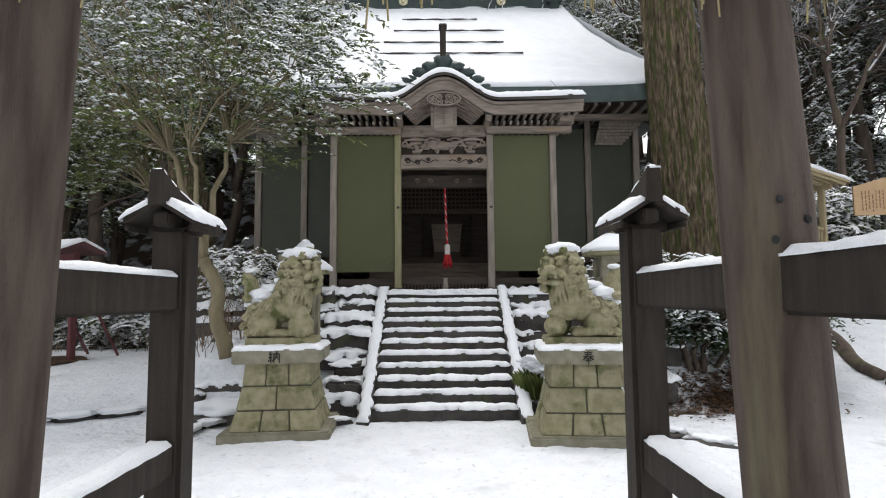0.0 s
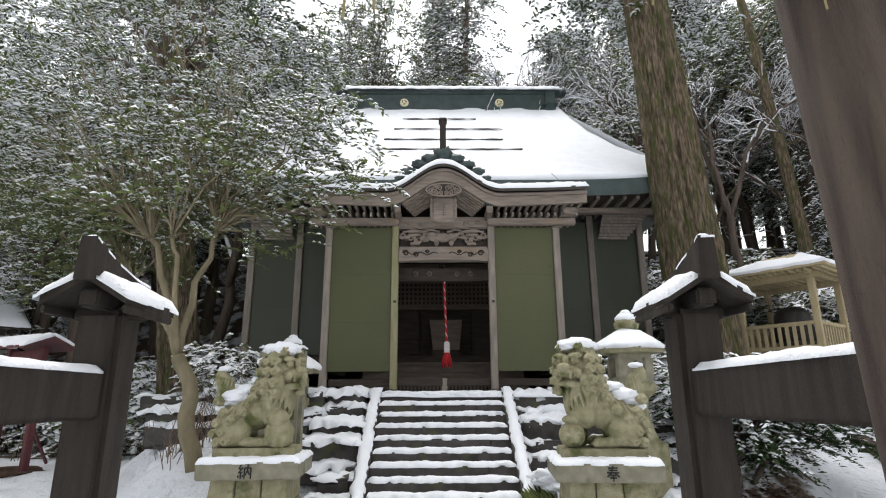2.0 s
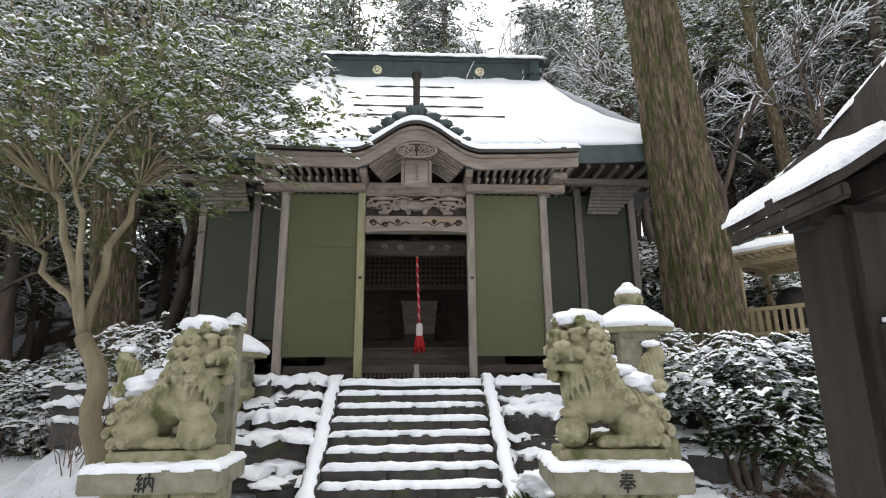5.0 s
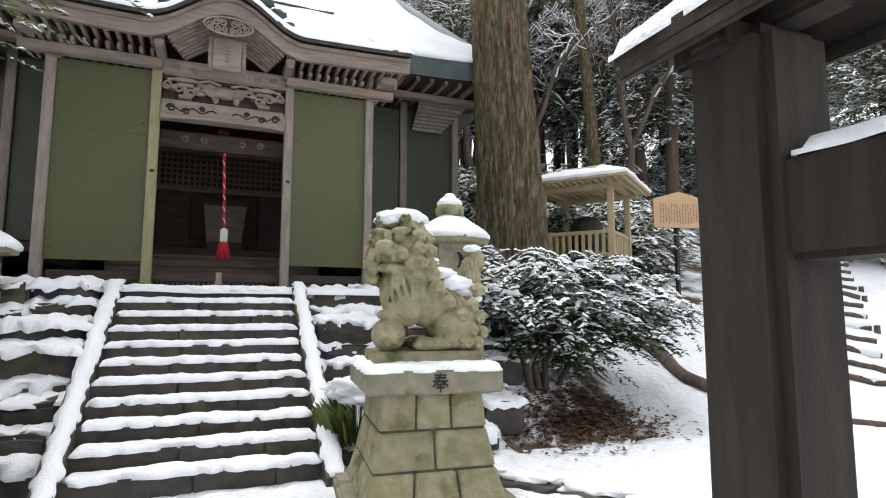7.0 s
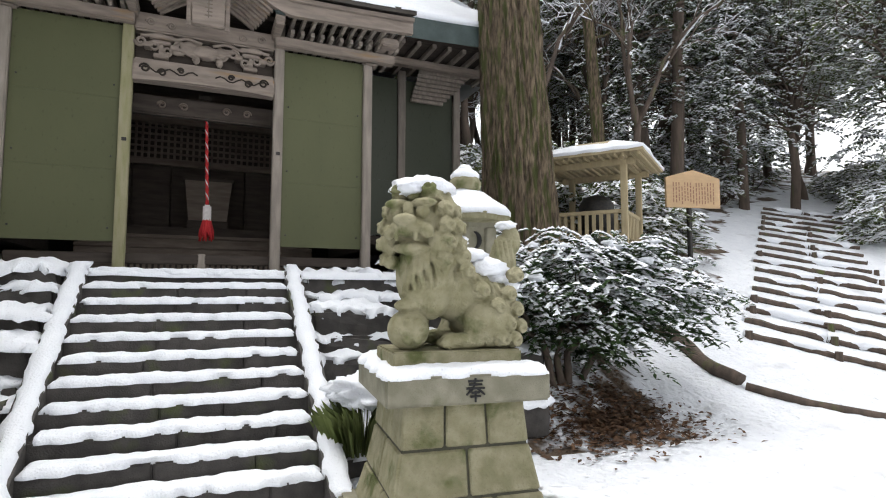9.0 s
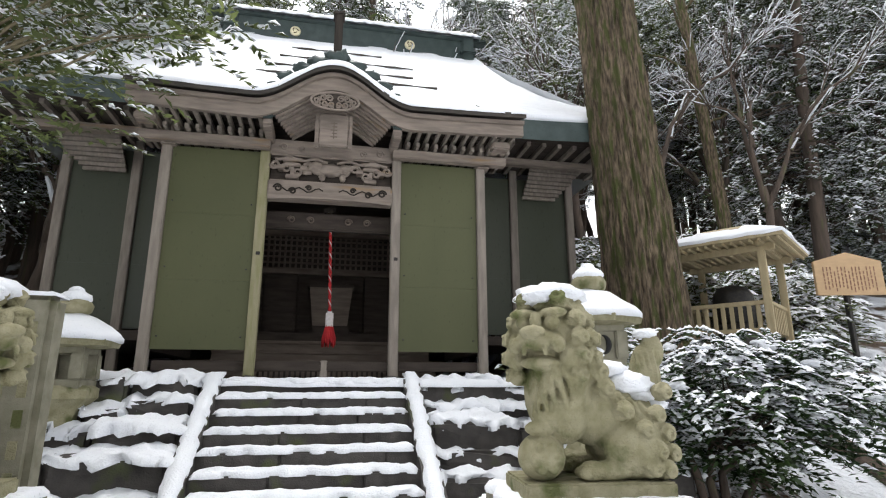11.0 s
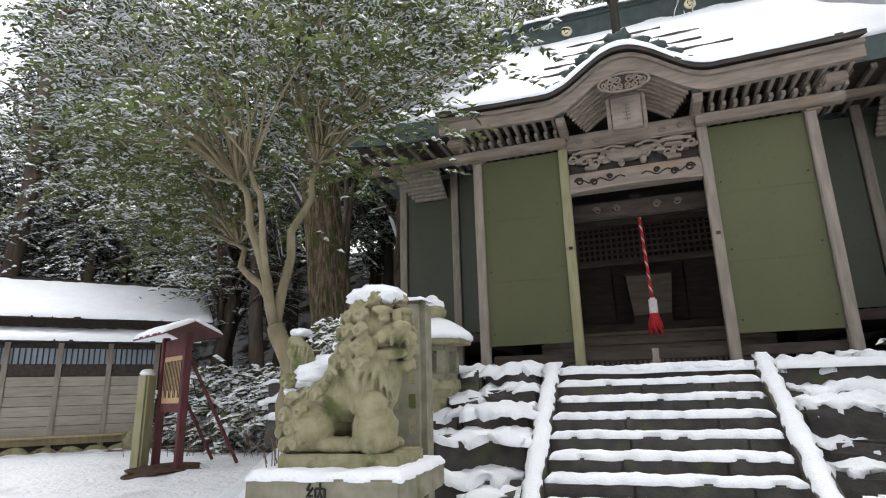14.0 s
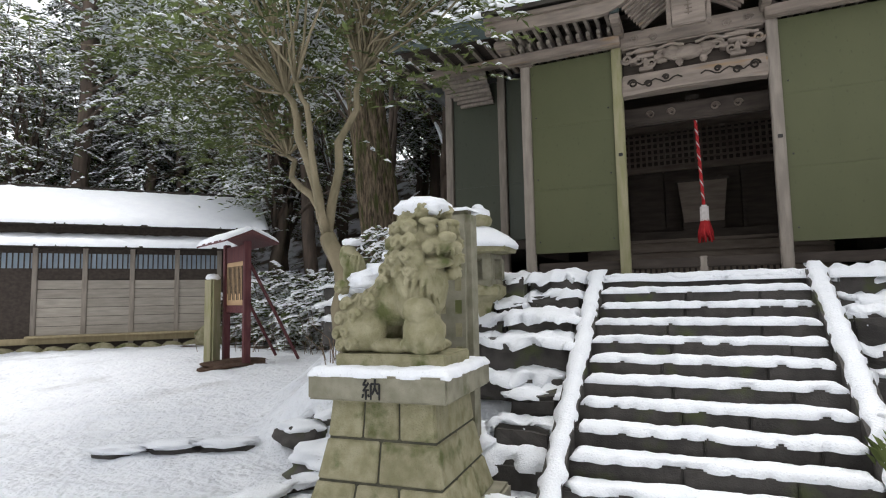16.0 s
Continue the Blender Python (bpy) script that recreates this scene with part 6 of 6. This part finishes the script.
def forest_tree(kind, seed):
    rs = np.random.RandomState(seed)
    t = thing("forest_tree", {"conifer": "tall dark conifer flecked with snow", "broad": "broad evergreen woodland tree powdered with snow", "bare": "bare deciduous tree with snow along its twigs", "shrub": "low evergreen undergrowth flecked with snow"}[kind], "tree", "hillside trees")
    bm = bmesh.new()
    if kind == "bare":
        tips = []

        def grow(p, d, L, r, depth):
            q = p + d * L
            limb(bm, p, q, r, r * 0.6, 0.1, 4, rs.uniform(0, 99))
            tips.append((p, q, r))
            if depth:
                for _ in range(3):
                    nd = (d + Vector(rs.normal(0, 0.42, 3)) + Vector((0, 0, 0.12))).normalized()
                    grow(p.lerp(q, rs.uniform(0.6, 1.0)), nd, L * rs.uniform(0.55, 0.8), r * 0.55, depth - 1)

        grow(Vector((0, 0, -0.5)), Vector((rs.normal(0, 0.08), rs.normal(0, 0.08), 1)), 4.0, 0.15, 5)
        part("trunk", bm, BARKD, t, "", True)
        bm = bmesh.new()
        for p, q, r in tips[4:]:
            if abs((q - p).normalized().z) < 0.85:
                limb(bm, p + Vector((0, 0, r * 0.8 + 0.006)), q + Vector((0, 0, r * 0.6 + 0.006)), max(r * 0.7, 0.014), 0.011, 0.0, 2, 1)
        part("snow", bm, SNOW, t, "", True)["kind"] = "stuff"
        return t
    if kind == "shrub":
        C = crown_points(rs, 90, (0, 0, 0.7), (1.5, 1.2, 0.9), 0.1, -0.2, 0.9)
        per, rad, size, drp = 26, 0.3, 0.085, 0.4
        for k in range(8):
            limb(bm, (0, 0, -0.3), Vector(C[k * 7]), 0.03, 0.008, 0.2, 5, k)
    elif kind == "conifer":
        H = 13.0
        limb(bm, (0, 0, -0.5), (rs.normal(0, 0.3), 0, H), 0.2, 0.04, 0.01, 10, seed)
        C = []
        for k in range(240):
            u = rs.uniform(0, 1) ** 0.8
            z, R = 2.2 + u * (H - 1.8), 2.3 * (1 - u) ** 0.7 + 0.25
            a, r = rs.uniform(0, 6.283), R * math.sqrt(rs.uniform(0.1, 1))
            C.append((r * math.cos(a), r * math.sin(a), z - 0.35 * r))
            if k % 3 == 0:
                limb(bm, (0, 0, z), Vector(C[-1]), 0.03, 0.008, 0.05, 4, k)
        C = np.array(C)
        per, rad, size, drp = 28, 0.48, 0.092, 0.55
    else:
        limb(bm, (0, 0, -0.5), (0.4, 0.2, 5), 0.18, 0.1, 0.08, 8, seed)
        C = np.concatenate([crown_points(rs, 130, (0.3, 0, 5.5), (2.6, 2.4, 2.6), 0.2, -0.08, 0.5), crown_points(rs, 100, (-0.3, 0.3, 8.0), (2.2, 2.0, 1.8), 0.1, -0.08, 0.5)])
        for i in range(0, len(C), 5):
            limb(bm, (0.3, 0.1, rs.uniform(2.5, 5)), Vector(C[i]), 0.05, 0.01, 0.15, 5, i)
        per, rad, size, drp = 32, 0.45, 0.085, 0.35
    part("trunk", bm, BARKD, t, "", True)
    hub = (0, 0, float(C[:, 2].mean()) * 0.6)
    foliage(t, C, hub, per // 7, 9, rad * 1.5, drp, size, LEAFD if kind == "conifer" else LEAF, 1.0 if kind == "shrub" else 0.85, seed, 0.32)
    return t


def build_forest():
    rnd = random.Random(77)
    proto = {"conifer": [forest_tree("conifer", 101), forest_tree("conifer", 102)], "broad": [forest_tree("broad", 111), forest_tree("broad", 112)], "bare": [forest_tree("bare", 121), forest_tree("bare", 122)], "shrub": [forest_tree("shrub", 131), forest_tree("shrub", 132)]}
    spots = []
    # left hillside, behind the hall, right hillside
    for _ in range(26):
        spots.append((rnd.uniform(-22, -5.5), rnd.uniform(15, 27), rnd.choice(["broad", "conifer", "broad"])))
    for _ in range(26):
        spots.append((rnd.uniform(-10, 13), rnd.uniform(21.5, 30), rnd.choice(["broad", "broad", "conifer"])))
    for _ in range(34):
        x = rnd.uniform(7.5, 27)
        spots.append((x, rnd.uniform(14.5, 29) , rnd.choice(["conifer", "conifer", "broad"])))
    for x, y in ((-2.9, 21.5), (-0.5, 21.3), (1.6, 21.6), (-3.5, 20.5), (-1.2, 21), (0.8, 20.4), (2.0, 22.5), (-5.2, 21.5), (-2.4, 24), (0.2, 25), (7.6, 21), (-7.5, 20), (4.2, 23), (-10.5, 18.5), (-12, 21), (-18, 18)):
        spots.append((x, y, "broad"))
    for x, y in ((1.5, 20), (3.5, 21.5), (5.5, 19.5), (-7, 15.5), (-1.5, 22), (9, 19), (-5, 18.5), (-6.5, 17.0), (-4.2, 19.8), (-2.8, 20.2), (0.3, 20.3), (2.6, 20.2), (4.4, 20.4), (6.6, 17.2), (8.2, 16.2), (11.5, 17.5), (13, 19), (-9.5, 16.5), (-11.8, 17), (6.0, 21.5), (10.2, 14.8)):
        spots.append((x, y, "bare"))
    for _ in range(34):
        spots.append((rnd.uniform(-9.5, -4.3), rnd.uniform(12.8, 17), "shrub"))
    for _ in range(30):
        spots.append((rnd.uniform(5.2, 9.5), rnd.uniform(13.2, 18), "shrub"))
    for _ in range(30):
        spots.append((rnd.uniform(12.5, 22), rnd.uniform(11, 20), "shrub"))
    spots += [(17, 17.5, "conifer"), (19.5, 16.5, "broad"), (21, 19, "conifer"), (15.5, 18, "broad"), (23, 15, "conifer"), (19, 12.5, "broad"), (18.5, 21, "conifer"), (2.9, 9.6, "shrub"), (-17, 13, "broad"), (-15, 15, "conifer"), (-13.2, 16, "broad"), (5.9, 14.6, "shrub"), (6.3, 16.0, "shrub"), (6.3, 18.2, "broad"), (6.0, 17.0, "shrub"), (-20, 12, "broad"), (-19, 14.5, "broad"), (-23, 10, "broad"), (-17.5, 16, "conifer"), (-24, 15, "broad"), (-21, 18, "conifer"), (-27, 12, "conifer"), (-15.5, 18.5, "broad"), (-10, 15.2, "broad"), (-3.4, 9.9, "shrub")]
    used = set()
    for x, y, k in spots:
        path_x = 8.2 + 1.406 * (y - 8.7)
        if k != "shrub" and y < 15.5 and abs(x - path_x) < 3.4:
            continue
        if k == "shrub" and abs(x - path_x) < 2.4:
            continue
        if -5.6 < x < 5.6 and 10 < y < 19.8:
            continue
        if 2.2 < x < 6.5 and y > 20 and k != "bare":
            sc = rnd.uniform(0.75, 0.9)
        else:
            sc = rnd.uniform(0.75, 1.25)
        if k == "shrub":
            sc *= 0.55 if y < 11 else 0.9
        m = pose(x, y, land(x, y), rnd.uniform(-3, 3), rnd.uniform(-3, 3), rnd.uniform(0, 360)) @ Matrix.Diagonal((sc, sc, sc * rnd.uniform(0.9, 1.15), 1))
        i = rnd.randrange(len(proto[k]))
        if (k, i) not in used:
            used.add((k, i))
            proto[k][i].matrix_basis = m
            continue
        src = proto[k][i]
        c = copy_thing(src, m)
        c.matrix_basis = m
    # slender mossy trunk on the right slope, and dark trunks on the left
    for (x, y), r, top, ma, lb in (((10.2, 16.0), 0.2, (-0.9, 0, 11), BARK, "slender mossy tree trunk on the slope"), ((-8.6, 15.0), 0.2, (-1.2, 0.3, 7), BARKD, "dark leaning tree trunk behind the shed"), ((-15.5, 13.5), 0.25, (0.2, 0, 13), BARKD, "tall straight dark cedar trunk")):
        t = thing("tree_trunk", lb, "tree")
        bm = bmesh.new()
        z = land(x, y)
        limb(bm, (x, y, z - 0.3), (x + top[0], y + top[1], z + top[2]), r, r * 0.55, 0.02, 12, x)
        for k in range(7):
            a = k * 1.3
            p = Vector((x + top[0] * (0.5 + 0.07 * k), y, z + top[2] * (0.45 + 0.08 * k)))
            limb(bm, p, p + Vector((1.6 * math.cos(a), 1.2 * math.sin(a), 0.7)), r * 0.25, 0.01, 0.15, 5, k + x)
        part("trunk", bm, ma, t, "", True)
    # dry brush on the banks
    b = thing("dry_brush", "tangle of dry brown twigs in the snow", "brush", kind="stuff")
    bm = bmesh.new()
    for k in range(260):
        x, y = (rnd.uniform(-3.5, -2.6), rnd.uniform(7.9, 9.6)) if k % 2 else (rnd.uniform(-9, -4.2), rnd.uniform(11.6, 13.6))
        z = land(x, y)
        a = rnd.uniform(0, 6.28)
        L = rnd.uniform(0.25, 0.7)
        limb(bm, (x, y, z - 0.03), (x + L * 0.5 * math.cos(a), y + L * 0.5 * math.sin(a), z + L), 0.006, 0.002, 0.25, 3, k)
    part("twig", bm, BRUSH, b)


build_forest()


def build_litter():
    rs = np.random.RandomState(5)
    P = []
    while len(P) < 2600:
        x, y = rs.normal(3.6, 0.45), rs.normal(7.9, 0.28)
        P.append((x, y, land(x, y) + rs.uniform(0.012, 0.03)))
    o = thing("leaf_litter", "brown fallen leaves on bare earth below the bush", "leaves", kind="stuff")
    leaves("leaf", np.array(P), np.tile(np.array([0, 0, 1.6]), (len(P), 1)), 0.035, LITTER, o, "", 0.5, 6)


build_litter()
